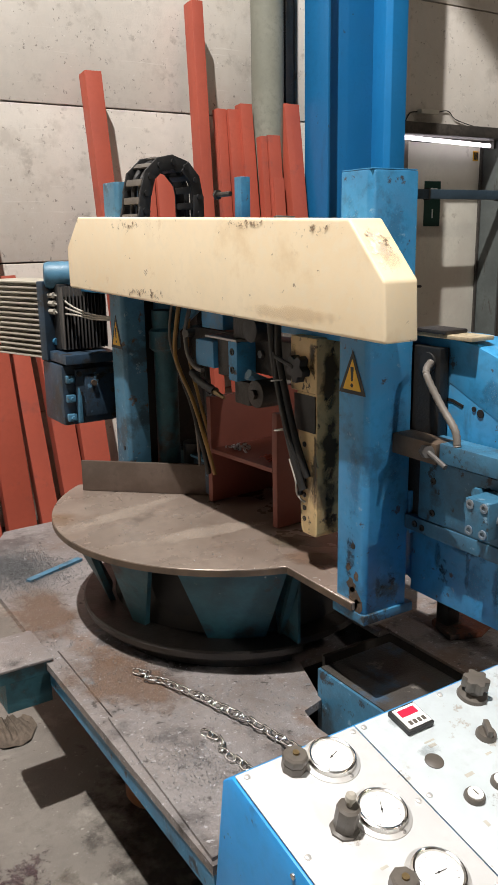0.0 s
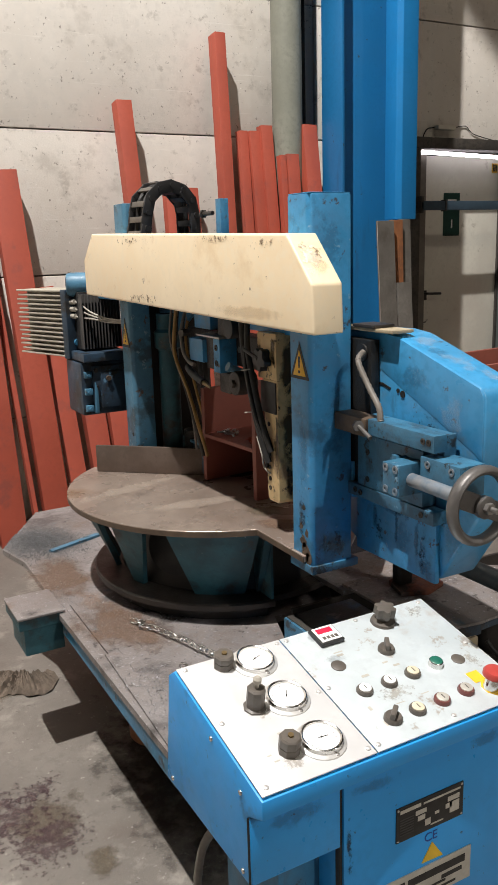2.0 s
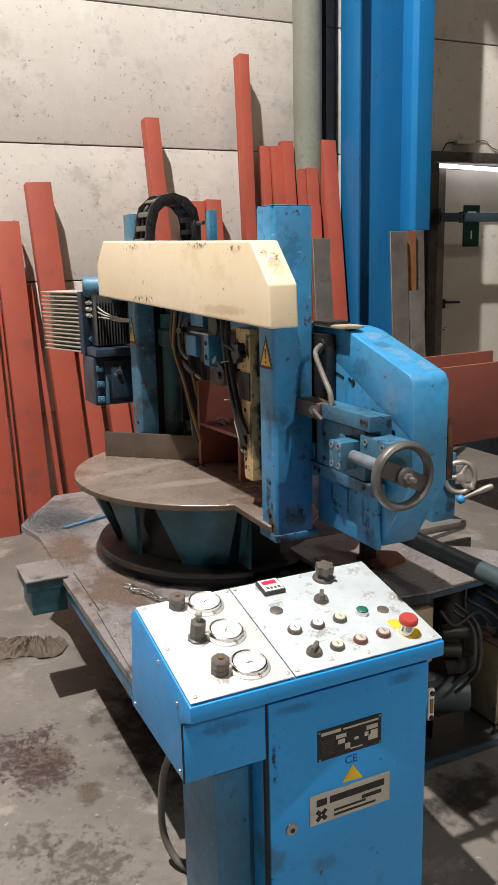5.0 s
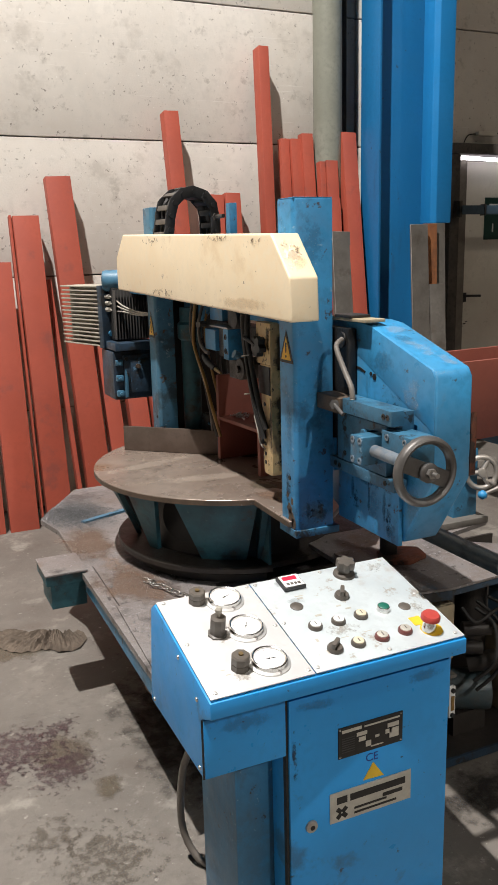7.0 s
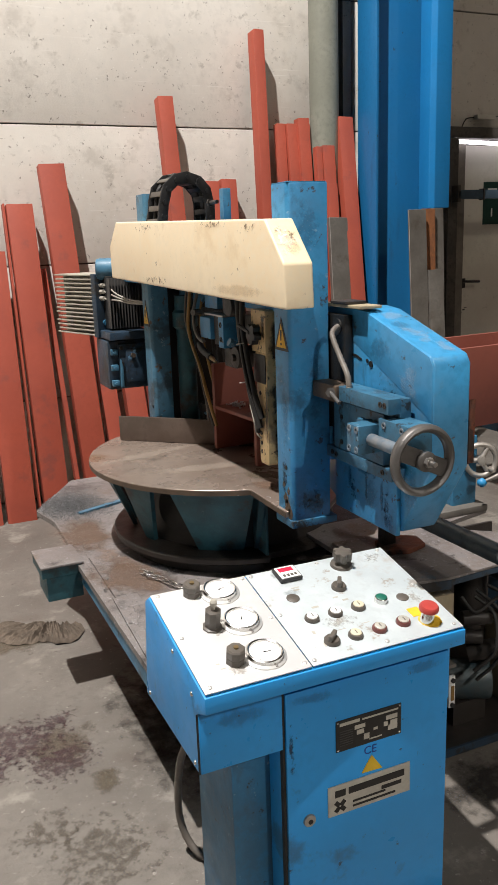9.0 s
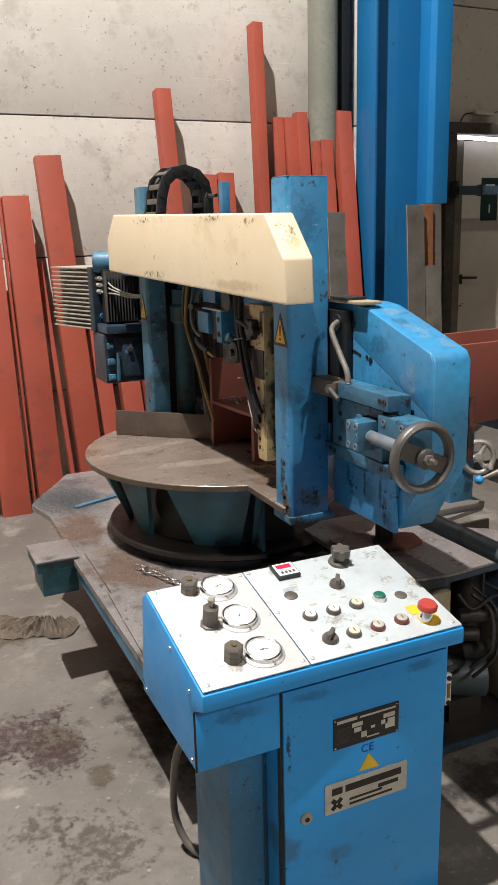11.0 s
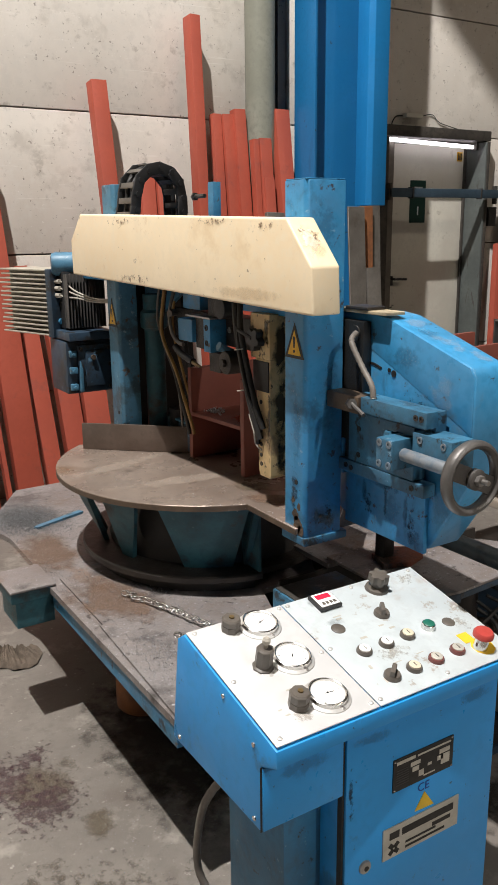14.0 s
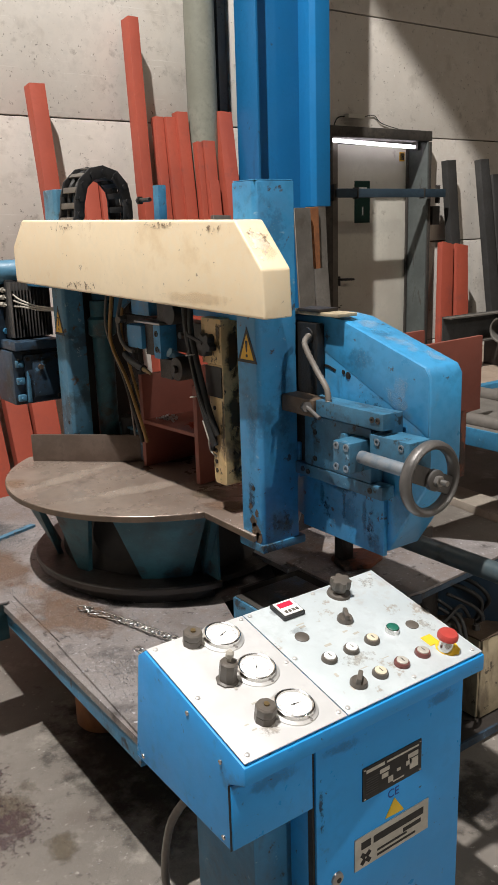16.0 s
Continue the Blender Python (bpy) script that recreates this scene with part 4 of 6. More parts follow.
for u, v, w, hh in ((0.30, 0.158, 0.016, 0.006), (0.375, 0.160, 0.014, 0.005), (0.36, 0.175, 0.012, 0.004), (0.292, 0.226, 0.014, 0.006), (0.29, 0.236, 0.02, 0.003), (0.262, 0.082, 0.006, 0.010), (0.315, 0.076, 0.018, 0.002), (0.372, 0.078, 0.018, 0.002), (0.266, 0.04, 0.004, 0.012), (0.05, 0.05, 0.010, 0.003), (0.045, 0.065, 0.008, 0.003), (0.085, 0.10, 0.012, 0.004)):
    part("faded_print", on_panel(box(u, u + w, v, v + hh, 0.0046, 0.0048)), SILVER_INK, console)
plate = part("rating_plate", box(0.807, 0.963, 0.5895, 0.592, 0.462, 0.532, 0.0005), BLACK_INK, console, "black machine rating plate with grey fields")
for x0, x1, z0, z1 in ((0.815, 0.862, 0.519, 0.526), (0.868, 0.955, 0.520, 0.524), (0.850, 0.875, 0.503, 0.512), (0.855, 0.872, 0.490, 0.500), (0.872, 0.885, 0.474, 0.487), (0.925, 0.953, 0.503, 0.513), (0.920, 0.935, 0.490, 0.500), (0.930, 0.953, 0.478, 0.500), (0.895, 0.905, 0.489, 0.495), (0.885, 0.915, 0.470, 0.473)):
    part("printed_field", box(x0, x1, 0.589, 0.5895, z0, z1), SILVER_INK, plate)
for i in range(7):
    part("printed_line", box(0.815, 0.846, 0.589, 0.5895, 0.474 + i * 0.0052, 0.476 + i * 0.0052), GALV, plate)
for x, z in ((0.811, 0.466), (0.959, 0.466), (0.811, 0.528), (0.959, 0.528)):
    part("rivet", lathe([(0.0025, 0), (0.0015, 0.0012)], pose(x, 0.5895, z, 90), 10), CHROME, plate)


def lettering(text, size, x, y, z, material, parent, name="lettering", shear=0.0, m=None):
    cu = bpy.data.curves.new(name, "FONT")
    cu.body, cu.size, cu.shear, cu.extrude = text, size, shear, 0.0003
    tmp = bpy.data.objects.new("tmp_text", cu)
    me = bpy.data.meshes.new_from_object(tmp)
    bm = bmesh.new()
    bm.from_mesh(me)
    bm.transform(m or pose(x, y, z, 90))
    bpy.data.objects.remove(tmp)
    bpy.data.meshes.remove(me)
    return part(name, bm, material, parent)


lettering("CE", 0.026, 0.873, 0.5912, 0.436, BLUE_INK, console, "conformity_mark")
part("warning_triangle", prism([(0.868, 0.395), (0.918, 0.393), (0.892, 0.431)], "y", 0.5905, 0.592), YELLOW, console, "small yellow warning triangle")
sg = part("dealer_plate", box(0.787, 0.987, 0.5895, 0.592, 0.316, 0.386, 0.0005, pose(0, 0, 0)), SILVER_INK, console, "silver dealer plate with dark print bars")
for x0, x1, z0, z1 in ((0.803, 0.828, 0.358, 0.374), (0.835, 0.972, 0.358, 0.374), (0.915, 0.965, 0.342, 0.351), (0.845, 0.925, 0.335, 0.340), (0.845, 0.950, 0.324, 0.329)):
    part("print_bar", box(x0, x1, 0.589, 0.5895, z0, z1), BLACK_INK, sg)
bm = bmesh.new()
for k in range(4):
    bm = join(bm, box(0.002, 0.016, -0.005, 0.005, -0.0004, 0.0002, 0, pose(0.815, 0.5893, 0.336, 90) @ pose(0, 0, 0, 0, 0, 45 + 90 * k)))
part("print_mark", bm, BLACK_INK, sg)
cable = thing("console_cable", (0.62, 0.94, 0), "dirty grey cable looping from the console to the floor", "cable")
part("sheath", hose([(0.62, 0.80, 0.50), (0.60, 0.86, 0.42), (0.59, 0.95, 0.28), (0.595, 0.99, 0.10), (0.625, 0.95, 0.02), (0.68, 0.90, 0.02), (0.72, 0.84, 0.03)], 0.0095, 10, 0.08, 10), GREY_HOSE, cable)
part("gland", rod((0.68, 0.90, 0.02), (0.73, 0.85, 0.025), 0.02, seg=12), GREY_HOSE, cable)

# ---- band saw head ----
saw = thing("band_saw", (1.10, 1.75, 0.73), "blue hydraulic band saw head with cream blade cover", "band saw")


def sheared(bm):
    """Slight turn of the saw bow: x drifts towards the far wheel."""
    for v in bm.verts:
        v.co.x -= 0.047 * (v.co.y - 1.05)
    return bm


cover = [(1.042, 1.314), (1.047, 1.419), (1.137, 1.523), (2.25, 1.553), (2.335, 1.47), (2.335, 1.357)]
blade_cover = part("blade_cover", sheared(prism(cover, "x", 0.942, 1.020, 0.006, 3)), CREAM, saw, "stained cream blade cover with chamfered end")
post = part("front_post", prism([(1.014, 1.175), (1.022, 1.166), (1.128, 1.166), (1.128, 1.252), (1.014, 1.252)], "z", 0.742, 1.608, 0.004), BLUE_POST, saw, "chipped blue square guide post")
part("post_cap", box(1.0155, 1.1265, 1.1675, 1.2505, 1.608, 1.6105, 0.001), BLUE_POST, post)
part("post_shoe", box(1.010, 1.145, 1.160, 1.262, 0.724, 0.745, 0.004), BLUE_WORN, post)
rp = random.Random(21)
for y0, z0, r in ((1.195, 0.775, 0.022), (1.205, 0.80, 0.014), (1.183, 0.76, 0.016), (1.215, 0.835, 0.008), (1.19, 0.822, 0.009)):
    blob = [(y0 + r * rp.uniform(0.55, 1.1) * math.cos(2 * math.pi * k / 13), z0 + 1.2 * r * rp.uniform(0.55, 1.1) * math.sin(2 * math.pi * k / 13)) for k in range(13)]
    part("bare_patch", prism(blob, "x", 1.0132, 1.0142), RUSTY_TOP, post)
part("bore", rod((1.012, 1.20, 0.885), (1.0145, 1.20, 0.885), 0.006, seg=14), BLACK_INK, post)
part("hook", box(1.128, 1.150, 1.160, 1.170, 0.90, 0.99, 0.002), BLUE_POST, post)
part("clamp_rod", rod((1.145, 1.15, 0.985), (1.145, 1.15, 1.09), 0.006, seg=10), DARK_IRON, post)


def warning(y0, y1, z0, z1, x):
    ym = (y0 + y1) / 2
    s = thing("warning_sign", (x, ym, z0), "yellow triangular warning sign with black border on the blue post", "warning sign", "warning signs")
    part("border", prism([(y0, z0), (y1, z0), (ym, z1)], "x", x - 0.001, x, 0.0), BLACK_INK, s)
    i = 0.16
    part("yellow_field", prism([(y0 + (y1 - y0) * i, z0 + (z1 - z0) * 0.09), (y1 - (y1 - y0) * i, z0 + (z1 - z0) * 0.09), (ym, z1 - (z1 - z0) * 0.2)], "x", x - 0.0017, x - 0.001), WARN_YELLOW, s)
    w, h = (y1 - y0) * 0.05, z1 - z0
    part("exclamation_bar", prism([(ym - w * 0.6, z0 + h * 0.30), (ym + w * 0.6, z0 + h * 0.30), (ym + w * 1.2, z0 + h * 0.62), (ym - w * 1.2, z0 + h * 0.62)], "x", x - 0.0022, x - 0.0017), BLACK_INK, s)
    part("exclamation_dot", rod((x - 0.0022, ym, z0 + h * 0.20), (x - 0.0017, ym, z0 + h * 0.20), w, seg=10), BLACK_INK, s)


warning(1.170, 1.249, 1.196, 1.281, 1.0135)
rear = part("rear_post", prism([(0.964, 2.17), (0.972, 2.16), (1.035, 2.16), (1.035, 2.245), (0.964, 2.245)], "z", 0.77, 1.643, 0.004), BLUE_OLD, saw, "worn blue rear guide post")
warning(2.168, 2.243, 1.185, 1.28, 0.9635)
part("bore", rod((0.962, 2.19, 0.89), (0.9645, 2.19, 0.89), 0.006, seg=12), BLACK_INK, rear)
part("feed_cylinder", lathe([(0.040, 0), (0.034, 0.01), (0.034, 0.40), (0.046, 0.41), (0.046, 0.46), (0.036, 0.47), (0.036, 0.52)], pose(1.095, 2.16, 0.77)), TEAL, saw, "teal hydraulic feed cylinder")
part("bow_beam", sheared(box(1.024, 1.12, 1.26, 2.45, 1.335, 1.48, 0.006)), BLUE, saw)
part("bow_box", sheared(box(1.12, 1.33, 1.62, 2.45, 1.335, 1.47, 0.006)), BLUE_GRIME_SHADE, saw)
# Frame block made wide and dark for the shaded gap behind the bow
rear_frame = part("rear_frame", box(1.06, 1.31, 2.28, 2.44, 0.5, 1.46, 0.008), DARK_IRON, saw, "dark rear frame block, added to darken the gap behind the bow")
part("side_plate", prism([(2.0, 1.30), (2.28, 1.42), (2.28, 1.15)], "x", 1.12, 1.135, 0.003), BLUE_WORN, saw)
part("pivot_block", box(1.16, 1.36, 2.02, 2.25, 0.77, 0.85, 0.006), TEAL, saw)
part("rear_valve", box(1.19, 1.27, 2.06, 2.16, 0.85, 1.0, 0.006), DARK_IRON, saw)
part("rear_terminal", box(1.12, 1.24, 1.97, 2.06, 0.77, 0.865, 0.008), BLUE_GRIME_SHADE, saw, "grimy blue valve box")
part("terminal_lid", box(1.115, 1.245, 1.965, 2.065, 0.866, 0.874, 0.002), BLUE_OLD, saw)
part("pivot_boss", rod((1.15, 2.10, 0.84), (1.15, 2.10, 0.90), 0.035, seg=20), DARK_IRON, saw)
# front wheel housing
hs = [(1.24, 1.30), (1.10, 1.303), (1.045, 1.297), (0.785, 1.215), (0.772, 1.195), (0.772, 0.955), (0.888, 0.776), (1.15, 0.762), (1.24, 0.80)]
housing = part("wheel_housing", prism(hs, "x", 1.163, 1.266, 0.007, 3), HOUSING, saw, "glossy blue front wheel housing with sloping top")
part("housing_lid", prism([(1.10, 1.3015), (1.0455, 1.2955), (0.7865, 1.2135), (0.7735, 1.194), (0.7735, 1.066), (0.80, 1.082), (1.110, 1.222)], "x", 1.1622, 1.172, 0.0007), HOUSING, housing)
part("slot", prism([(1.118, 1.188), (1.09, 1.187), (1.062, 1.179), (1.066, 1.174), (1.09, 1.181), (1.118, 1.182)], "x", 1.1615, 1.1645), BLACK_INK, housing)
for y, z, r in ((1.020, 1.170, 0.008), (1.036, 1.176, 0.005)):
    part("hole", rod((1.1610, y, z), (1.1635, y, z), r, seg=14), BLACK_INK, housing)
part("seal_strip", prism([(0.775, 0.96), (0.80, 0.95), (0.80, 1.08), (0.775, 1.11)], "x", 1.267, 1.285, 0.002), RED_RUST, housing, "rusty edge strip")
# Black slab puts the shade between post and housing into the colour
part("dark_recess", box(1.135, 1.16, 1.10, 1.24, 0.925, 1.285, 0.004), SHADE_BLACK, housing)
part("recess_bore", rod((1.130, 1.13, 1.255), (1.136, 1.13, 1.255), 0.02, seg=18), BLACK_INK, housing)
part("top_guard", box(1.14, 1.20, 1.03, 1.23, 1.303, 1.311, 0.002), BEIGE_BOX, housing, "worn cream guard strip on top")
part("guard_block", box(1.135, 1.195, 1.09, 1.17, 1.311, 1.319, 0.003), DARK_IRON, housing)
part("lower_panel", box(1.150, 1.163, 0.888, 1.175, 0.767, 0.922, 0.003), BLUE_POST, housing)
# blade tension slide
slide = part("tension_slide", box(1.120, 1.160, 0.90, 1.13, 0.945, 1.07, 0.004), BLUE_DIRTY, saw, "blue blade tension slide with steel blocks")
part("upper_rail", box(1.085, 1.120, 0.828, 1.045, 1.084, 1.120, 0.002), BLUE_DIRTY, slide)
part("rail_back", box(1.120, 1.152, 0.835, 1.10, 1.070, 1.116, 0.002), BLUE_DIRTY, slide)
part("rail_end", box(1.078, 1.13, 1.046, 1.165, 1.078, 1.119, 0.004), RUSTY_TOP, slide)
part("plug", join(rod((1.079, 1.075, 1.100), (1.068, 1.055, 1.104), 0.013, seg=6), rod((1.070, 1.06, 1.104), (1.066, 1.01, 1.085), 0.005, seg=8)), CASTIRON, slide)
part("lower_rail", box(1.118, 1.155, 0.862, 1.165, 0.914, 0.944, 0.002), BLUE_DIRTY, slide)
block = part("spindle_block", box(1.045, 1.112, 0.887, 0.94, 0.985, 1.052, 0.002), BLUE_DIRTY, saw, "blue steel block with four socket screws")
for y in (0.898, 0.929):
    for z in (0.995, 1.042):
        part("socket_screw", lathe([(0.0085, 0), (0.0085, 0.002), (0.0045, 0.002), (0.0045, -0.002)], pose(1.045, y, z, 0, -90), 16), SPINDLE_GREY, block)
nut = part("nut_block", box(1.085, 1.150, 0.752, 0.868, 1.008, 1.072, 0.002), BLUE_DIRTY, saw)
for y in (0.775, 0.845):
    for z in (1.022, 1.058):
        part("socket_screw", lathe([(0.008, 0), (0.008, 0.002), (0.004, 0.002), (0.004, -0.002)], pose(1.085, y, z, 0, -90), 16), SPINDLE_GREY, nut)
for y, z, x in ((1.135, 0.93, 1.1175), (1.115, 0.927, 1.1175), (0.90, 0.93, 1.1175), (0.86, 1.104, 1.0845), (0.843, 1.104, 1.0845), (1.09, 1.03, 1.1195), (1.09, 0.965, 1.1195)):
    part("socket_screw", lathe([(0.007, 0), (0.007, 0.0015), (0.0035, 0.0015), (0.0035, -0.002)], pose(x, y, z, 0, -90), 14), DARK_IRON, slide)
part("sensor_disc", lathe([(0.026, 0), (0.026, 0.008), (0.016, 0.010), (0.016, 0.014), (0.004, 0.014)], pose(1.12, 0.982, 1.008, 0, -90), 26), BLUE_DIRTY, slide)
for y, z in ((0.955, 1.045), (0.955, 0.975)):
    part("hex_bolt", join(bolt_head((1.100, y, z), (-1, 0, 0), 0.012, 0.013), rod((1.12, y, z), (1.10, y, z), 0.006, seg=10)), BLUE_DIRTY, slide)
part("spindle", join(rod((1.079, 0.89, 1.018), (1.079, 0.75, 1.016), 0.0145, seg=20, bevel=0.002), rod((1.079, 0.76, 1.016), (1.079, 0.69, 1.014), 0.011, seg=16)), SPINDLE_GREY, slide, "blue-grey steel spindle")
C = (1.079, 0.690, 1.014)
wheel = part("handwheel", ring(C, (0, -1, 0), 0.069, 0.0095, 44, 12, 1.5), CASTIRON, saw, "dark cast-iron handwheel with polished rim")
part("spoke", box(-0.066, 0.066, -0.006, 0.004, -0.019, 0.019, 0.003, pose(*C, 0, 24, 0)), CASTIRON, wheel)
part("hub", lathe([(0.022, 0), (0.022, 0.012), (0.019, 0.014)], pose(1.079, 0.685, 1.014, 90), 24), CASTIRON, wheel)
part("hub_nut", join(rod((1.079, 0.671, 1.014), (1.079, 0.662, 1.014), 0.0115, seg=6), rod((1.079, 0.66, 1.014), (1.079, 0.645, 1.014), 0.0055, seg=12)), BARE, wheel, "worn steel hub nut")
part("conduit", hose([(1.125, 1.115, 1.258), (1.10, 1.10, 1.24), (1.098, 1.06, 1.19), (1.094, 1.018, 1.15), (1.092, 1.008, 1.120)], 0.0075, 12, 0.12, 9), GREY_HOSE, saw, "grey corrugated cable conduit")
# blade guides
gb = part("guide_beam", box(1.105, 1.165, 1.25, 2.02, 1.165, 1.255, 0.004), DARK_IRON, saw, "dark steel guide beam")
for y, z in ((1.66, 1.215), (1.50, 1.215)):
    part("bolt", bolt_head((1.105, y, z), (-1, 0, 0), 0.010), BARE, gb)
arm = part("guide_arm", box(1.032, 1.098, 1.348, 1.440, 1.17, 1.288, 0.004), CREAM_WORN, saw, "rusty cream front blade guide arm")
part("lower_arm", prism([(1.348, 0.858), (1.355, 0.850), (1.400, 0.850), (1.405, 0.862), (1.412, 1.0), (1.420, 1.17), (1.348, 1.17)], "x", 1.034, 1.096, 0.003), CREAM_WORN, arm)
part("nameplate", box(1.0305, 1.034, 1.352, 1.425, 1.085, 1.165, 0.001), BLACK_INK, arm, "black label plate")
part("guide_shoe", box(1.096, 1.125, 1.352, 1.375, 0.86, 1.06, 0.003), DARK_IRON, arm)
for z in (0.885, 0.91, 0.94, 0.975, 1.055):
    part("screw_hole", rod((1.0325, 1.392, z), (1.0345, 1.392, z), 0.006, seg=12), BLACK_INK, arm)
knob = [((0.030 if j % 3 else 0.020) * math.cos(2 * math.pi * j / 15), (0.030 if j % 3 else 0.020) * math.sin(2 * math.pi * j / 15)) for j in range(15)]
bm = prism(knob, "z", 0.0, 0.022, 0.002)
bm.transform(Matrix.Translation((1.030, 1.395, 1.222)) @ Matrix.Rotation(radians(-90), 4, "Y"))
part("clamp_knob", bm, BLACK, arm, "oily black clamping knob")
part("knob_lever", rod((1.01, 1.40, 1.225), (1.0, 1.452, 1.243), 0.005, seg=8), BLACK, arm)
part("bow_strip", box(1.06, 1.12, 1.262, 1.60, 1.284, 1.3345, 0.002), BLUE, saw)
g2 = part("guide_carrier", box(1.055, 1.10, 1.812, 1.905, 1.165, 1.235, 0.006), BLUE_POST, saw, "blue rear guide carrier")
part("carrier_cap", box(1.075, 1.14, 1.795, 1.905, 1.262, 1.334, 0.006), BLUE, g2)
# Dark box added to stand for the shaded gap beside the clamp block
part("gap_filler", box(1.068, 1.11, 1.731, 1.811, 1.150, 1.244, 0.003), DARK_IRON, g2)
part("clamp_block", box(1.050, 1.11, 1.690, 1.730, 1.148, 1.245, 0.003), BLUE_POST, g2)
part("clamp_plate", box(1.048, 1.11, 1.688, 1.84, 1.2455, 1.251, 0.001), BARE, g2)
for z in (1.175, 1.22):
    part("socket_screw", lathe([(0.009, 0), (0.009, 0.002), (0.0045, 0.002), (0.0045, -0.002)], pose(1.050, 1.711, z, 0, -90), 16), BLACK, g2)
part("rear_arm", box(1.07, 1.115, 1.655, 1.737, 1.2515, 1.36, 0.004), DARK_IRON, g2)
part("guide_foot", box(1.07, 1.11, 1.668, 1.735, 1.088, 1.147, 0.004), DARK_IRON, g2)
part("guide_roller", join(rod((1.115, 1.618, 1.128), (1.055, 1.618, 1.128), 0.034, seg=24, bevel=0.004), rod((1.055, 1.618, 1.128), (1.045, 1.618, 1.128), 0.012, seg=6)), DARK_IRON, g2, "oily dark guide roller")
part("roller_bolt", join(rod((1.10, 1.628, 1.150), (1.05, 1.628, 1.172), 0.010, seg=12), rod((1.05, 1.628, 1.172), (1.042, 1.628, 1.176), 0.014, seg=6)), BLUE_OLD, g2)
part("stop_roll", rod((1.075, 1.60, 1.285), (1.03, 1.60, 1.285), 0.030, seg=20, bevel=0.003), BLACK, g2)
noz = part("coolant_nozzle", hose([(1.07, 1.95, 1.135), (1.055, 1.90, 1.128), (1.048, 1.85, 1.120), (1.045, 1.79, 1.110)], 0.012, 10, 0.15, 4), BLACK, g2, "black segmented coolant nozzle")
part("nozzle_tip", rod((1.045, 1.792, 1.110), (1.043, 1.742, 1.101), 0.008, 0.004, 12), BRASS, noz)
part("coolant_pipe", hose([(1.075, 1.965, 1.31), (1.055, 1.958, 1.25), (1.048, 1.935, 1.19), (1.05, 1.90, 1.160), (1.05, 1.86, 1.155)], 0.006, 8), GREY_HOSE, g2, "bent grey coolant pipe")
part("coupling", rod((1.075, 1.955, 1.245), (1.045, 1.94, 1.245), 0.011, seg=8), GREY_STEEL, g2)
for k, (pts, r, m) in enumerate((
        ([(1.07, 2.0, 1.36), (1.06, 2.012, 1.28), (1.06, 2.028, 1.17), (1.06, 1.935, 1.06), (1.065, 1.884, 0.96), (1.09, 1.88, 0.86)], 0.006, AMBER_HOSE),
        ([(1.08, 2.02, 1.36), (1.07, 2.035, 1.25), (1.07, 2.045, 1.16), (1.07, 1.965, 1.05), (1.075, 1.925, 0.95), (1.10, 1.93, 0.85)], 0.007, RUBBER),
        ([(1.07, 2.05, 1.34), (1.06, 2.06, 1.22), (1.065, 2.01, 1.12), (1.08, 1.97, 1.02), (1.10, 1.98, 0.86)], 0.004, GREY_HOSE),
        ([(1.16, 2.06, 1.34), (1.17, 2.08, 1.15), (1.16, 2.03, 1.00), (1.18, 2.05, 0.88)], 0.008, RUBBER),
        ([(1.13, 2.04, 1.34), (1.12, 2.07, 1.20), (1.13, 2.03, 1.05), (1.15, 2.0, 0.92), (1.18, 2.02, 0.85)], 0.005, AMBER_HOSE),
        ([(1.20, 2.10, 1.34), (1.21, 2.12, 1.10), (1.20, 2.06, 0.95), (1.22, 2.08, 0.86)], 0.010, RUBBER),
        ([(1.02, 1.498, 1.34), (1.012, 1.478, 1.25), (1.010, 1.450, 1.163), (1.014, 1.415, 1.05), (1.025, 1.385, 0.955)], 0.009, RUBBER),
        ([(1.03, 1.482, 1.34), (1.015, 1.462, 1.25), (1.014, 1.434, 1.163), (1.018, 1.400, 1.06), (1.028, 1.374, 0.985)], 0.008, RUBBER),
        ([(1.01, 1.470, 1.25), (1.004, 1.445, 1.163), (1.008, 1.412, 1.07), (1.022, 1.392, 1.0), (1.028, 1.40, 0.94)], 0.005, RUBBER),
        ([(1.012, 1.418, 1.02), (1.014, 1.398, 0.975), (1.022, 1.402, 0.94), (1.030, 1.385, 0.925)], 0.0025, CABLE_GREY))):
    part("hose", hose(pts, r), m, saw)
part("cable_tie", ring((1.01, 1.455, 1.19), (0, 0.2, 1), 0.016, 0.002, 16, 6), CABLE_GREY, saw)
part("cable_tie", ring((1.012, 1.448, 1.08), (0, 0.2, 1), 0.015, 0.002, 16, 6), CABLE_GREY, saw)
# energy chain
chain = thing("energy_chain", (1.08, 2.12, 1.48), "black plastic energy chain bent in an arch over the saw", "energy chain")
part("end_bracket", box(1.19, 1.24, 2.12, 2.20, 1.48, 1.52, 0.002), BLACK, chain)
CHAIN = Matrix.Translation((1.090, 2.12, 0)) @ Matrix.Rotation(radians(12), 4, "Z")
line = [Vector((-0.135, 0, 1.475)), Vector((-0.108, 0, 1.53)), Vector((-0.096, 0, 1.58))]
line += [Vector((0.092 * math.cos(a), 0, 1.610 + 0.082 * math.sin(a))) for a in (radians(180 - 22.5 * k) for k in range(9))]
line += [Vector((0.093, 0, 1.575)), Vector((0.093, 0, 1.525)), Vector((0.093, 0, 1.48))]
fine = curve_points(line, 12)
at, run, joints = 0.0, 0.047, [fine[0]]
for a, b in zip(fine, fine[1:]):
    at += (b - a).length
    if at >= run:
        at -= run
        joints.append(b)
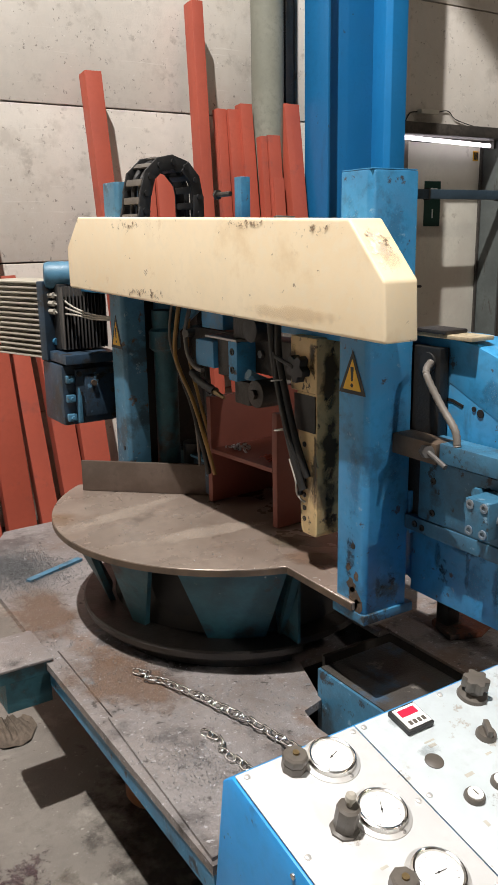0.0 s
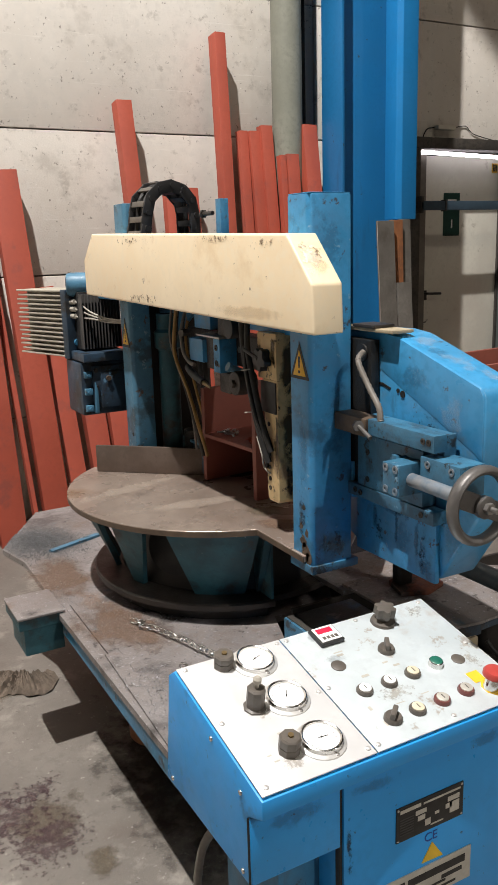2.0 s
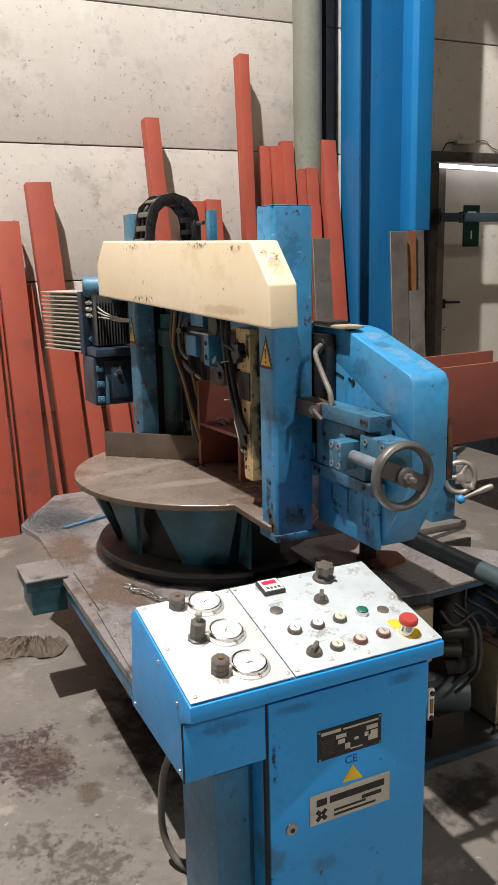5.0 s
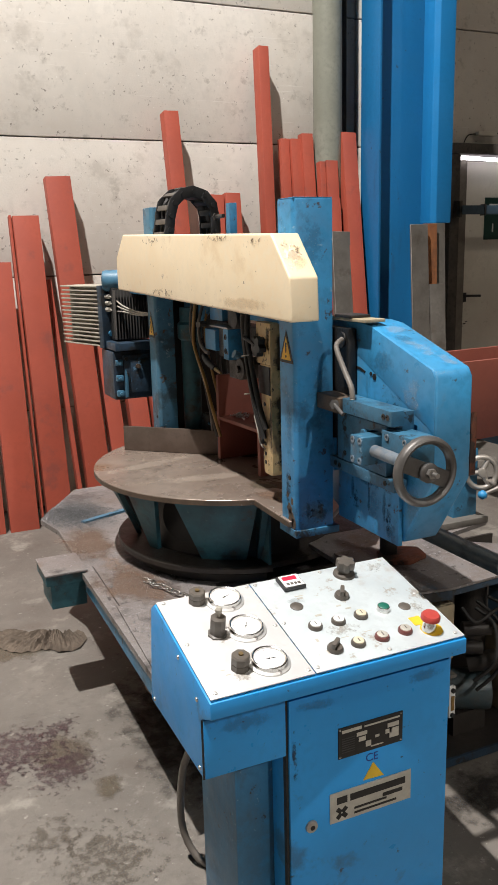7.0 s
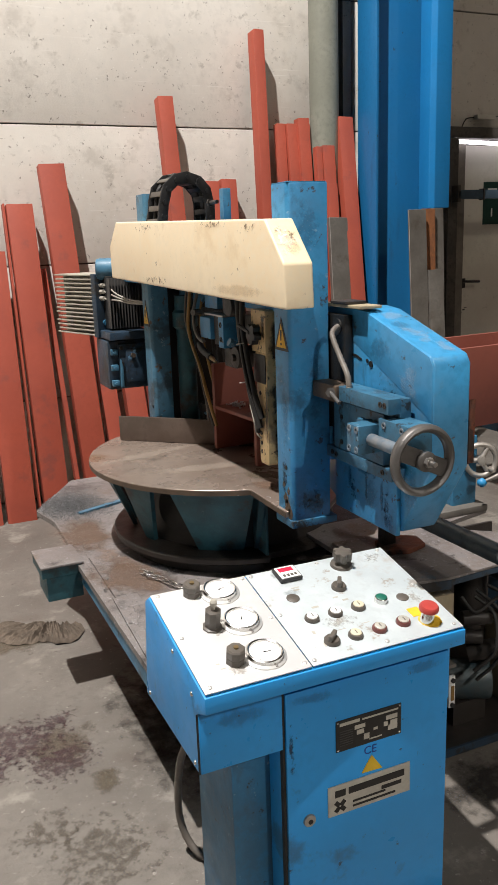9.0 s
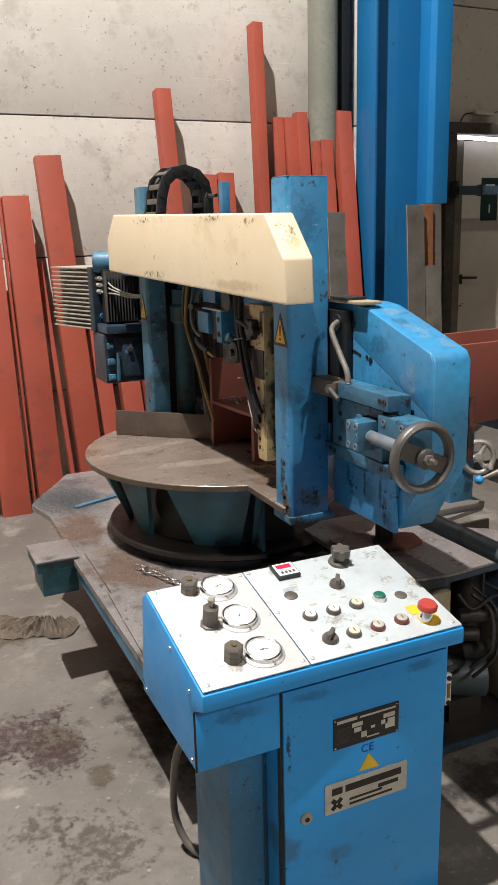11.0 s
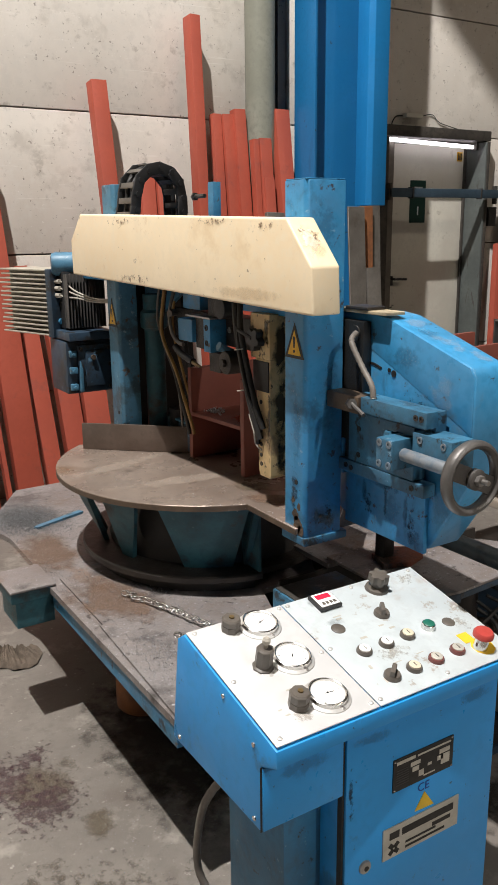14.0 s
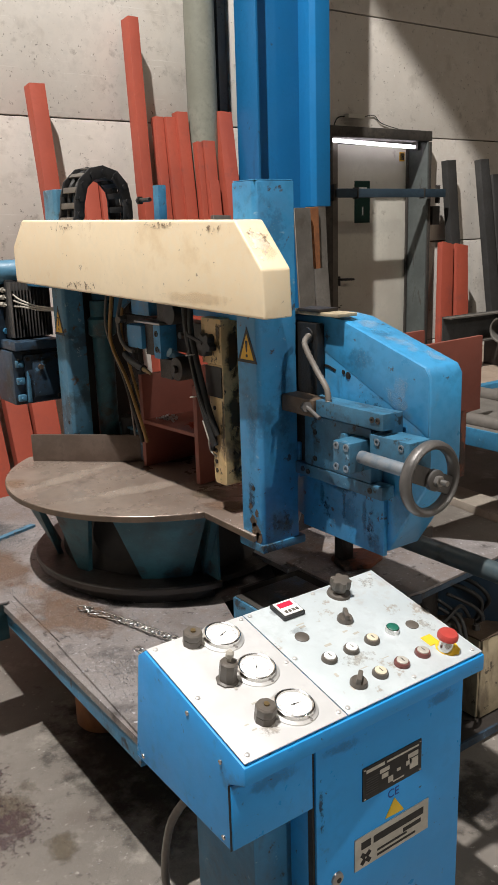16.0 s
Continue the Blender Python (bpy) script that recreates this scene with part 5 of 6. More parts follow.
for k, (a, b) in enumerate(zip(joints, joints[1:])):
    d = (b - a).normalized()
    m = CHAIN @ Matrix.Translation((a + b) / 2) @ Matrix((d, Vector((0, 1, 0)), d.cross(Vector((0, 1, 0))))).transposed().to_4x4()
    tilt = 0.0022 * (k % 2)
    link = part("link", box(-0.029, 0.029, -0.040 - tilt, -0.033 - tilt, -0.019, 0.019, 0.004, m), BLACK, chain)
    part("side_plate", box(-0.029, 0.029, 0.033 + tilt, 0.040 + tilt, -0.019, 0.019, 0.004, m), BLACK, link)
    part("crossbar", box(-0.009, 0.009, -0.033, 0.033, 0.012, 0.018, 0.002, m), KNOB, link)
    part("crossbar", box(-0.009, 0.009, -0.033, 0.033, -0.018, -0.012, 0.002, m), BLACK, link)
    part("hinge_boss", rod(m @ Vector((0.022, -0.0455, 0)), m @ Vector((0.022, -0.040, 0)), 0.008, seg=12), BLACK, link)
part("cable", hose([CHAIN @ (p + Vector((0, -0.012, 0))) for p in fine[::8]], 0.006, 8), RUBBER, chain)
part("cable", hose([CHAIN @ (p + Vector((0, 0.012, 0.003))) for p in fine[::8]], 0.008, 8), RUBBER, chain)
part("stop_bar", box(1.06, 1.085, 1.672, 1.702, 1.50, 1.628, 0.002), BLUE_WORN, saw)
part("stop_screw", join(rod((1.06, 1.72, 1.592), (1.06, 1.775, 1.592), 0.006, seg=8), rod((1.06, 1.775, 1.592), (1.06, 1.783, 1.592), 0.012, seg=6)), DARK_IRON, saw)
# drive motor
motor = thing("drive_motor", (0.93, 2.5, 0.925), "finned grey-blue drive motor with gearbox behind the saw", "motor")
MM = Matrix.Translation((0.852, 2.546, 0)) @ Matrix.Rotation(radians(18), 4, "Z")
heat = part("heat_sink", box(0.035, 0.15, 0.0, 0.27, 1.13, 1.365, 0.004, MM), FIN_GREY, motor, "grey finned heat sink")
for k in range(15):
    z = 1.128 + k * 0.0166
    part("fin", box(0.0, 0.15, 0.0, 0.285 - 0.012 * (k % 3 == 1), z, z + 0.0055, 0.001, MM), FIN_GREY, heat)
plate = part("end_plate", box(-0.004, 0.155, -0.036, -0.004, 1.122, 1.368, 0.004, MM), BLUE_GRIME_SHADE, motor, "blue motor end plate")
for z, dy in ((1.325, 0), (1.30, 0), (1.275, -0.01)):
    part("cable_gland", rod(MM @ Vector((0.02, -0.036, z)), MM @ Vector((0.018, -0.062, z)), 0.009, seg=8), CABLE_GREY, plate)
part("screw_plug", rod(MM @ Vector((0.03, -0.036, 1.18)), MM @ Vector((0.03, -0.045, 1.18)), 0.011, seg=14), BLUE_WORN, plate)
for k, z in enumerate((1.325, 1.30, 1.275)):
    p0 = MM @ Vector((0.018, -0.062, z))
    part("cable", hose([p0, p0 + Vector((0.012, -0.02, -0.006)), (0.915, 2.40, 1.292 - 0.011 * k), (0.95, 2.33, 1.272 - 0.006 * k), (0.99, 2.25, 1.268 - 0.004 * k)], 0.003, 8), CABLE_GREY, motor)
stator = part("stator", box(0.893, 1.04, 2.475, 2.60, 1.155, 1.36, 0.006), BLACK, motor, "dark vertically finned motor body")
for k in range(13):
    x = 0.895 + k * 0.0115
    part("fin", box(x, x + 0.003, 2.44, 2.477, 1.160, 1.352, 0.0006), CASTIRON, stator)
part("motor_dome", rod((0.872, 2.53, 1.385), (1.06, 2.46, 1.385), 0.042, seg=28, bevel=0.018), BLUE_OLD, motor, "blue rounded motor end")
part("ledge", box(0.868, 1.04, 2.375, 2.56, 1.122, 1.152, 0.004), BLUE_GRIME_SHADE, motor)
gear = part("gearbox", box(0.864, 1.04, 2.41, 2.58, 0.928, 1.118, 0.010), BLUE_GRIME_SHADE, motor, "dirty blue gearbox")
lid = part("terminal_cover", box(0.902, 1.03, 2.392, 2.41, 0.935, 1.105, 0.006), BLUE_GRIME_SHADE, motor)
part("cover_field", box(0.928, 1.018, 2.386, 2.392, 0.955, 1.085, 0.006), BLUE_GRIME_SHADE, lid)
for x in (0.913, 1.02):
    for z in (0.95, 1.03, 1.09):
        part("bolt", bolt_head((x, 2.392, z), (0, -1, 0), 0.008, 0.007), DARK_IRON, lid)
for z in (0.955, 1.015, 1.075):
    part("lug", join(box(0.872, 0.900, 2.392, 2.41, z - 0.012, z + 0.012, 0.004), rod((0.886, 2.392, z), (0.886, 2.384, z), 0.006, seg=6)), BLUE_OLD, gear)
part("vent_plug", rod((0.956, 2.386, 1.06), (0.956, 2.376, 1.06), 0.009, seg=12), RUSTY_TOP, lid)
part("web_rib", prism([(0.900, 0.94), (0.913, 0.94), (0.913, 1.02), (0.906, 1.05)], "y", 2.376, 2.392, 0.002), BLUE_OLD, gear)

# ---- hydraulic base cabinet ----
cab = thing("hydraulic_cabinet", (1.45, 1.17, 0), "open-fronted blue machine base with hydraulic gear inside", "machine base")
part("front_block", box(1.043, 1.26, 1.07, 1.355, 0.10, 0.530, 0.004), BLUE_DIRTY, cab, "chipped blue base corner")
part("block_top", box(1.049, 1.26, 1.076, 1.349, 0.5305, 0.534, 0.001), DARK_DECK, cab, "rusty dark top plate")
part("rear_sheet", prism([(1.27, 1.402), (1.60, 1.402), (1.93, 1.48), (1.93, 1.62), (1.27, 1.62)], "z", 0.520, 0.535), PLATFORM, cab, "oily dark steel rear sheet")
part("top_sheet", prism([(1.265, 1.035), (1.42, 1.012), (1.892, 1.045), (1.75, 1.245), (1.69, 1.29), (1.62, 1.40), (1.265, 1.40)], "z", 0.552, 0.560, 0.001), PLATFORM, cab, "oily dark steel top sheet")
part("sheet_lip", prism([(1.265, 1.035), (1.42, 1.012), (1.42, 1.018), (1.265, 1.041)], "z", 0.525, 0.551), BLUE_GRIME_SHADE, cab, "dark blue folded lip")
part("sheet_lip", prism([(1.42, 1.012), (1.885, 1.0445), (1.885, 1.0505), (1.42, 1.018)], "z", 0.535, 0.551), BLUE_GRIME_SHADE, cab, "dark blue folded lip")
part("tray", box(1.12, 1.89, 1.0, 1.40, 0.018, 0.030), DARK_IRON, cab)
part("tray_lip", box(1.12, 1.89, 0.992, 1.0, 0.012, 0.036), BLUE_GRIME_SHADE, cab)
# Inner face darkened in the colour for the shade beneath the sheet
part("side_panel", prism([(1.892, 1.047), (1.752, 1.245), (1.744, 1.240), (1.884, 1.045)], "z", 0.030, 0.551), BLUE_GRIME_SHADE, cab, "blue side panel, darkened for its shaded inner face")
part("side_flange", box(1.872, 1.892, 1.0, 1.046, 0.030, 0.385, 0.003), BLUE_WORN, cab, "folded blue panel edge")
part("flange_cap", box(1.868, 1.897, 0.998, 1.056, 0.386, 0.400, 0.002), DARK_IRON, cab)
part("lightening_hole", rod((1.866, 1.024, 0.31), (1.8715, 1.024, 0.31), 0.013, seg=16), CABLE_GREY, cab, "pale bolt head")
part("rear_panel", box(1.10, 1.89, 1.40, 1.41, 0.018, 0.52), DARK_IRON, cab)
tank = thing("valve_box", (1.79, 1.13, 0.03), "dirty cream steel box inside the base cabinet", "steel box")
part("body", box(1.718, 1.862, 1.055, 1.235, 0.034, 0.296, 0.005), BEIGE_BOX, tank)
part("door_leaf", box(1.726, 1.862, 1.046, 1.0545, 0.036, 0.294, 0.002), BEIGE_BOX, tank)
part("top_plate", box(1.715, 1.865, 1.044, 1.238, 0.2965, 0.302, 0.002), RUSTY_TOP, tank, "oily brown top plate")
part("foot_rail", box(1.73, 1.85, 1.07, 1.22, 0.030, 0.0335), DARK_IRON, tank)
for x, y in ((1.76, 1.10), (1.82, 1.13), (1.79, 1.19)):
    f = part("pipe_fitting", join(rod((x, y, 0.302), (x, y, 0.318), 0.013, seg=6), rod((x, y, 0.318), (x, y, 0.338), 0.008, seg=10)), CASTIRON, tank)
for pts in ([(1.76, 1.10, 0.335), (1.755, 1.08, 0.40), (1.72, 1.10, 0.44), (1.68, 1.16, 0.46)], [(1.82, 1.13, 0.335), (1.815, 1.10, 0.385), (1.79, 1.13, 0.43), (1.76, 1.20, 0.45)]):
    part("hose", hose(pts, 0.007), RUBBER, tank)
pump = thing("hydraulic_pump", (1.55, 1.14, 0.03), "dark oily hydraulic pump motor", "pump")
part("motor_body", rod((1.49, 1.18, 0.15), (1.64, 1.10, 0.15), 0.062, seg=28, bevel=0.01), LEVER_GREY, pump)
part("upright_body", rod((1.68, 1.25, 0.20), (1.68, 1.25, 0.50), 0.05, seg=24, bevel=0.006), DARK_IRON, pump)
part("coupling", rod((1.57, 1.12, 0.245), (1.64, 1.07, 0.265), 0.03, seg=16), DARK_IRON, pump)
part("stand", box(1.50, 1.62, 1.09, 1.20, 0.03, 0.10), DARK_IRON, pump)
oil = thing("oil_tank", (1.36, 1.12, 0.03), "oily steel tank with a sight gauge", "oil tank")
part("body", box(1.28, 1.43, 1.03, 1.30, 0.03, 0.275, 0.005), TEAL, oil)
part("lid", box(1.27, 1.45, 1.02, 1.31, 0.275, 0.285, 0.002), GREY_STEEL, oil)
gz = part("sight_gauge", box(1.425, 1.447, 1.018, 1.03, 0.15, 0.25, 0.004), WHITE_DIAL, oil, "white oil level gauge")
part("window", box(1.431, 1.441, 1.015, 1.018, 0.175, 0.22), AMBER_HOSE, gz)
part("screw", rod((1.436, 1.018, 0.238), (1.436, 1.012, 0.238), 0.007, seg=12), BLACK, gz)
part("screw", rod((1.436, 1.018, 0.160), (1.436, 1.012, 0.160), 0.007, seg=12), BLACK, gz)
valve = thing("valve_stack", (1.46, 1.13, 0.285), "stack of pale hydraulic valves with hoses", "valve block")
part("block", box(1.42, 1.50, 1.10, 1.17, 0.285, 0.46, 0.005), BEIGE_BOX, valve)
part("solenoid", rod((1.52, 1.09, 0.38), (1.60, 1.06, 0.38), 0.022, seg=16, bevel=0.003), DARK_IRON, valve)
part("solenoid", rod((1.52, 1.12, 0.31), (1.59, 1.08, 0.31), 0.022, seg=16, bevel=0.003), DARK_IRON, valve)
for i, pts in enumerate(([(1.55, 1.07, 0.45), (1.59, 1.03, 0.40), (1.58, 1.01, 0.30), (1.52, 1.03, 0.24)], [(1.57, 1.09, 0.46), (1.61, 1.03, 0.40), (1.60, 1.01, 0.28), (1.54, 1.04, 0.20)], [(1.50, 1.07, 0.46), (1.53, 1.04, 0.42), (1.62, 1.05, 0.44), (1.70, 1.08, 0.37)], [(1.62, 1.1, 0.46), (1.68, 1.05, 0.42), (1.71, 1.04, 0.38), (1.74, 1.08, 0.34)])):
    part("hose", hose(pts, 0.0055), RUBBER, valve)
arm = thing("swivel_lever", (1.35, 0.80, 0.6), "thick blue-grey swivel lever tube under the saw", "lever")
part("tube", rod((1.392, 1.30, 0.70), (1.402, 0.69, 0.70), 0.025, seg=24), LEVER_GREY, arm)
part("collar", rod((1.401, 0.70, 0.70), (1.403, 0.655, 0.70), 0.0262, seg=24, bevel=0.003), BLUE_OLD, arm, "chipped blue collar")
part("end_pin", join(rod((1.403, 0.655, 0.70), (1.404, 0.62, 0.70), 0.013, seg=14), rod((1.408, 0.65, 0.716), (1.41, 0.618, 0.716), 0.007, seg=10)), DULL_STEEL, arm)
# Added bracket, black so that it sinks into the shade under the housing
part("pivot_bracket", box(1.372, 1.412, 1.27, 1.31, 0.5605, 0.72, 0.005), SHADE_BLACK, arm)
bm = prism([(1.343, 1.234), (1.418, 1.204), (1.488, 1.229), (1.503, 1.294), (1.448, 1.334), (1.368, 1.319)], "z", 0.5605, 0.575, 0.003)
solid("rusty_bracket", bm, RED_RUST, (1.418, 1.264, 0.5605), "rust-red bracket plate lying on the base", "bracket")

# ---- vise and handwheel on the far side ----
vise = thing("vise_drive", (1.86, 1.46, 0.535), "blue vise drive with a small bright handwheel and lever", "vise")
part("body", box(1.80, 1.90, 1.50, 1.68, 0.536, 0.80, 0.006), BLUE_WORN, vise)
part("foot", box(1.70, 1.92, 1.46, 1.75, 0.536, 0.56, 0.004), GREY_STEEL, vise)
C2 = (1.895, 1.475, 0.718)
w2 = part("small_handwheel", ring(C2, (-0.35, -1, 0.1), 0.054, 0.0095, 36, 12), DULL_STEEL, vise, "small bright steel handwheel")
M2 = along(C2, Vector(C2) + Vector((-0.35, -1, 0.1)))
for k in range(3):
    a = radians(90 + 120 * k)
    part("spoke", rod(M2 @ Vector((0, 0, 0)), M2 @ Vector((0.055 * math.cos(a), 0.055 * math.sin(a), 0)), 0.010, 0.008, 10), DULL_STEEL, w2)
part("hub", rod(M2 @ Vector((0, 0, -0.02)), M2 @ Vector((0, 0, 0.012)), 0.016, seg=16, bevel=0.002), DULL_STEEL, w2)
part("grip", rod(M2 @ Vector((-0.03, -0.03, 0.0)), M2 @ Vector((-0.034, -0.034, 0.035)), 0.008, seg=12, bevel=0.002), DULL_STEEL, w2)
lv = part("clamp_lever", lathe([(0.006, 0), (0.007, 0.03), (0.012, 0.075), (0.010, 0.10), (0.006, 0.105)], along((1.885, 1.435, 0.655), (1.966, 1.376, 0.705)), 16), DULL_STEEL, vise, "bright clamping lever")
part("ball", lathe([(0.004, -0.016), (0.014, -0.009), (0.017, 0), (0.014, 0.009), (0.004, 0.016)], pose(1.875, 1.442, 0.649), 20), BLUE, lv)

# ---- roller conveyor, stock and sleepers ----
conv = thing("roller_conveyor", (3.2, 1.75, 0), "blue steel roller conveyor carrying the beam end", "conveyor")
part("side_rail", box(2.33, 4.6, 1.30, 1.345, 0.68, 0.75, 0.004), BLUE_WORN, conv)
part("side_rail", box(2.33, 4.6, 2.13, 2.175, 0.66, 0.75, 0.004), BLUE_WORN, conv)
part("end_plate", box(2.33, 2.342, 1.345, 2.13, 0.68, 0.748, 0.002), BLUE_WORN, conv)
part("bed_sheet", box(2.342, 4.6, 1.345, 2.13, 0.715, 0.725), GREY_STEEL, conv)
for k in range(5):
    x = 2.48 + k * 0.45
    part("roller", rod((x, 1.346, 0.735), (x, 2.129, 0.735), 0.032, seg=24, bevel=0.003), GREY_STEEL, conv)
for x in (3.6, 4.5):
    for y in (1.31, 2.14):
        part("leg", box(x, x + 0.06, y, y + 0.03, 0, 0.68, 0.003), TEAL, conv)
solid("timber_board", prism([(3.30, 2.735), (3.485, 2.77), (3.41, 2.05), (3.22, 2.05)], "z", 0.0, 0.045, 0.004), SLEEPER, (3.35, 2.4, 0), "grey weathered timber board lying on the floor", "timber")
rack = thing("stock_rack", (3.9, 2.6, 0), "steel stock table with a brown dusty top behind the conveyor", "rack")
part("top_sheet", box(3.0, 5.3, 2.30, 3.20, 0.688, 0.710, 0.003), RACK_TAN, rack, "brown dusty steel top")
part("edge_beam", box(3.01, 5.3, 2.32, 2.38, 0.61, 0.6875, 0.003), TEAL, rack)
part("edge_beam", box(3.01, 5.3, 3.12, 3.18, 0.61, 0.6875, 0.003), TEAL, rack)
for x in (3.75, 4.6):
    part("bearer", box(x, x + 0.08, 2.42, 2.70, 0.7105, 0.861, 0.003), DARK_IRON, rack)
for x in (3.9, 5.1):
    for y in (2.32, 3.12):
        part("leg", box(x, x + 0.06, y, y + 0.06, 0.0, 0.6095, 0.003), DARK_IRON, rack)
st = thing("steel_channel_bar", (4.0, 2.66, 0.86), "dark steel channel lying on the stock rack", "steel profile")
part("web", box(3.35, 5.2, 2.66, 2.668, 0.861, 1.015), GALV, st)
part("flange", box(3.35, 5.2, 2.60, 2.66, 1.005, 1.013), GREY_STEEL, st)
part("flange", box(3.35, 5.2, 2.60, 2.66, 0.861, 0.869), GREY_STEEL, st)
bm = ring((3.63, 2.50, 0.93), (1, 0, 0), 0.064, 0.006, 36, 6)
pipe_bm = bmesh.new()
bmesh.ops.create_cone(pipe_bm, cap_ends=False, segments=36, radius1=0.068, radius2=0.068, depth=1.5)
pipe_bm.transform(Matrix.Translation((4.38, 2.50, 0.93)) @ Matrix.Rotation(math.pi / 2, 4, "Y"))
inner = bmesh.new()
bmesh.ops.create_cone(inner, cap_ends=False, segments=36, radius1=0.060, radius2=0.060, depth=1.5)
inner.transform(Matrix.Translation((4.38, 2.50, 0.93)) @ Matrix.Rotation(math.pi / 2, 4, "Y"))
solid("steel_pipe", join(bm, pipe_bm, inner), GREY_STEEL, (4.3, 2.5, 0.86), "grey steel pipe lying on the stock rack", "pipe")

# ---- loose things ----
ch = thing("steel_chain", (0.80, 1.45, DECK), "short bright steel chain lying on the deck", "chain")


def link_mesh():
    bm = bmesh.new()
    L, W, r = 0.0105, 0.0072, 0.0027
    pts = [(L * math.cos(a) + (0.004 if math.cos(a) > 0 else -0.004), W * math.sin(a)) for a in (2 * math.pi * k / 14 for k in range(14))]
    rows_ = []
    for i, p in enumerate(pts):
        q, o = pts[(i + 1) % 14], pts[i - 1]
        d = Vector((q[0] - o[0], q[1] - o[1], 0)).normalized()
        nn = Vector((-d.y, d.x, 0))
        rows_.append([bm.verts.new(Vector((*p, 0)) + r * (math.cos(b) * nn + math.sin(b) * Vector((0, 0, 1)))) for b in (0, math.pi / 2, math.pi, 1.5 * math.pi)])
    for i in range(14):
        for k in range(4):
            p, q = rows_[i], rows_[(i + 1) % 14]
            bm.faces.new((p[k], q[k], q[(k + 1) % 4], p[(k + 1) % 4]))
    me = bpy.data.meshes.new("link")
    bm.to_mesh(me)
    bm.free()
    me.materials.append(CHROME)
    me.shade_smooth()
    return me


LINK = link_mesh()
rnd = random.Random(9)
for line in ([(0.735, 1.668), (0.752, 1.650), (0.742, 1.632), (0.767, 1.594), (0.786, 1.54), (0.804, 1.494), (0.828, 1.408), (0.85, 1.328), (0.868, 1.235), (0.885, 1.18)], [(0.745, 1.352), (0.756, 1.32), (0.744, 1.28), (0.752, 1.225), (0.76, 1.16)]):
    pts = curve_points([(x, y, DECK + 0.013) for x, y in line], 40)
    left = 0.0
    n = 0
    for a, b in zip(pts, pts[1:]):
        left -= (b - a).length
        if left <= 0:
            left += 0.0205
            o = new("link", LINK)
            o.parent = ch
            ang = math.atan2(b.y - a.y, b.x - a.x)
            o.matrix_local = Matrix.Translation(a - ORIGIN[ch] + Vector((rnd.uniform(-0.002, 0.002), rnd.uniform(-0.002, 0.002), 0))) @ Matrix.Rotation(ang + rnd.uniform(-0.25, 0.25), 4, "Z") @ Matrix.Rotation((0.3 if n % 2 else 1.25) + rnd.uniform(-0.2, 0.2), 4, "X")
            n += 1


def inside(x, y, poly):
    hit = False
    for (x0, y0), (x1, y1) in zip(poly, poly[1:] + poly[:1]):
        if (y0 > y) != (y1 > y) and x < x0 + (y - y0) * (x1 - x0) / (y1 - y0):
            hit = not hit
    return hit


def swarf(centre, spread, count, seed, material, label, z, size=(0.0007, 0.0022), edge=None):
    rr = random.Random(seed)
    verts, faces = [], []
    for k in range(count):
        x, y = rr.gauss(0, 1) * spread[0], rr.gauss(0, 1) * spread[1]
        s = rr.uniform(*size)
        px, py = centre[0] + x * 0.87 - y * 0.35, centre[1] + y * 0.87 + x * 0.35
        if edge and not inside(px, py, edge):
            continue
        d = math.exp(-((x / spread[0]) ** 2 + (y / spread[1]) ** 2) / 1.5)
        m = pose(centre[0] + x * 0.87 - y * 0.35, centre[1] + y * 0.87 + x * 0.35, z + 0.003 + rr.uniform(0, 0.016) * d, rr.uniform(0, 360), rr.uniform(0, 360), rr.uniform(0, 360))
        i = len(verts)
        for p in ((-s, -s * 0.5, 0), (s, -s * 0.4, s * 0.3), (s * 0.8, s * 0.5, -s * 0.2), (-s * 0.7, s * 0.6, s * 0.4), (0, 0, -s * 0.6)):
            verts.append(tuple(m @ Vector(p)))
        faces += [(i, i + 1, i + 2, i + 3), (i, i + 4, i + 1), (i + 1, i + 4, i + 2), (i + 2, i + 4, i + 3), (i + 3, i + 4, i)]
    me = bpy.data.meshes.new("swarf")
    me.from_pydata(verts, [], faces)
    me.materials.append(material)
    tagged(new("swarf", me), label, "swarf", kind="stuff")


swarf((0.68, 2.50), (0.075, 0.10), 2500, 11, GLINT, "bright swarf chips on the deck corner", DECK, (0.0006, 0.002), deck)
swarf((0.68, 2.50), (0.075, 0.10), 9000, 1, CHIPS, "heap of grey steel swarf on the deck corner", DECK, (0.0008, 0.0028), deck)
swarf((0.70, 1.75), (0.09, 0.34), 3000, 2, CHIPS, "scattered steel swarf on the deck", DECK, edge=deck)
swarf((0.68, 1.26), (0.05, 0.10), 1300, 3, GLINT, "scattered steel swarf on the cover sheet", DECK + 0.008)
swarf((0.95, 1.80), (0.12, 0.20), 260, 5, GLINT, "fine steel swarf on the rotary table", 0.765)
swarf((0.36, 1.75), (0.10, 0.36), 2200, 4, CHIPS, "scattered steel swarf on the floor", 0.0, (0.0005, 0.0015))

bm = bmesh.new()
bmesh.ops.create_grid(bm, x_segments=150, y_segments=70, size=0.5)
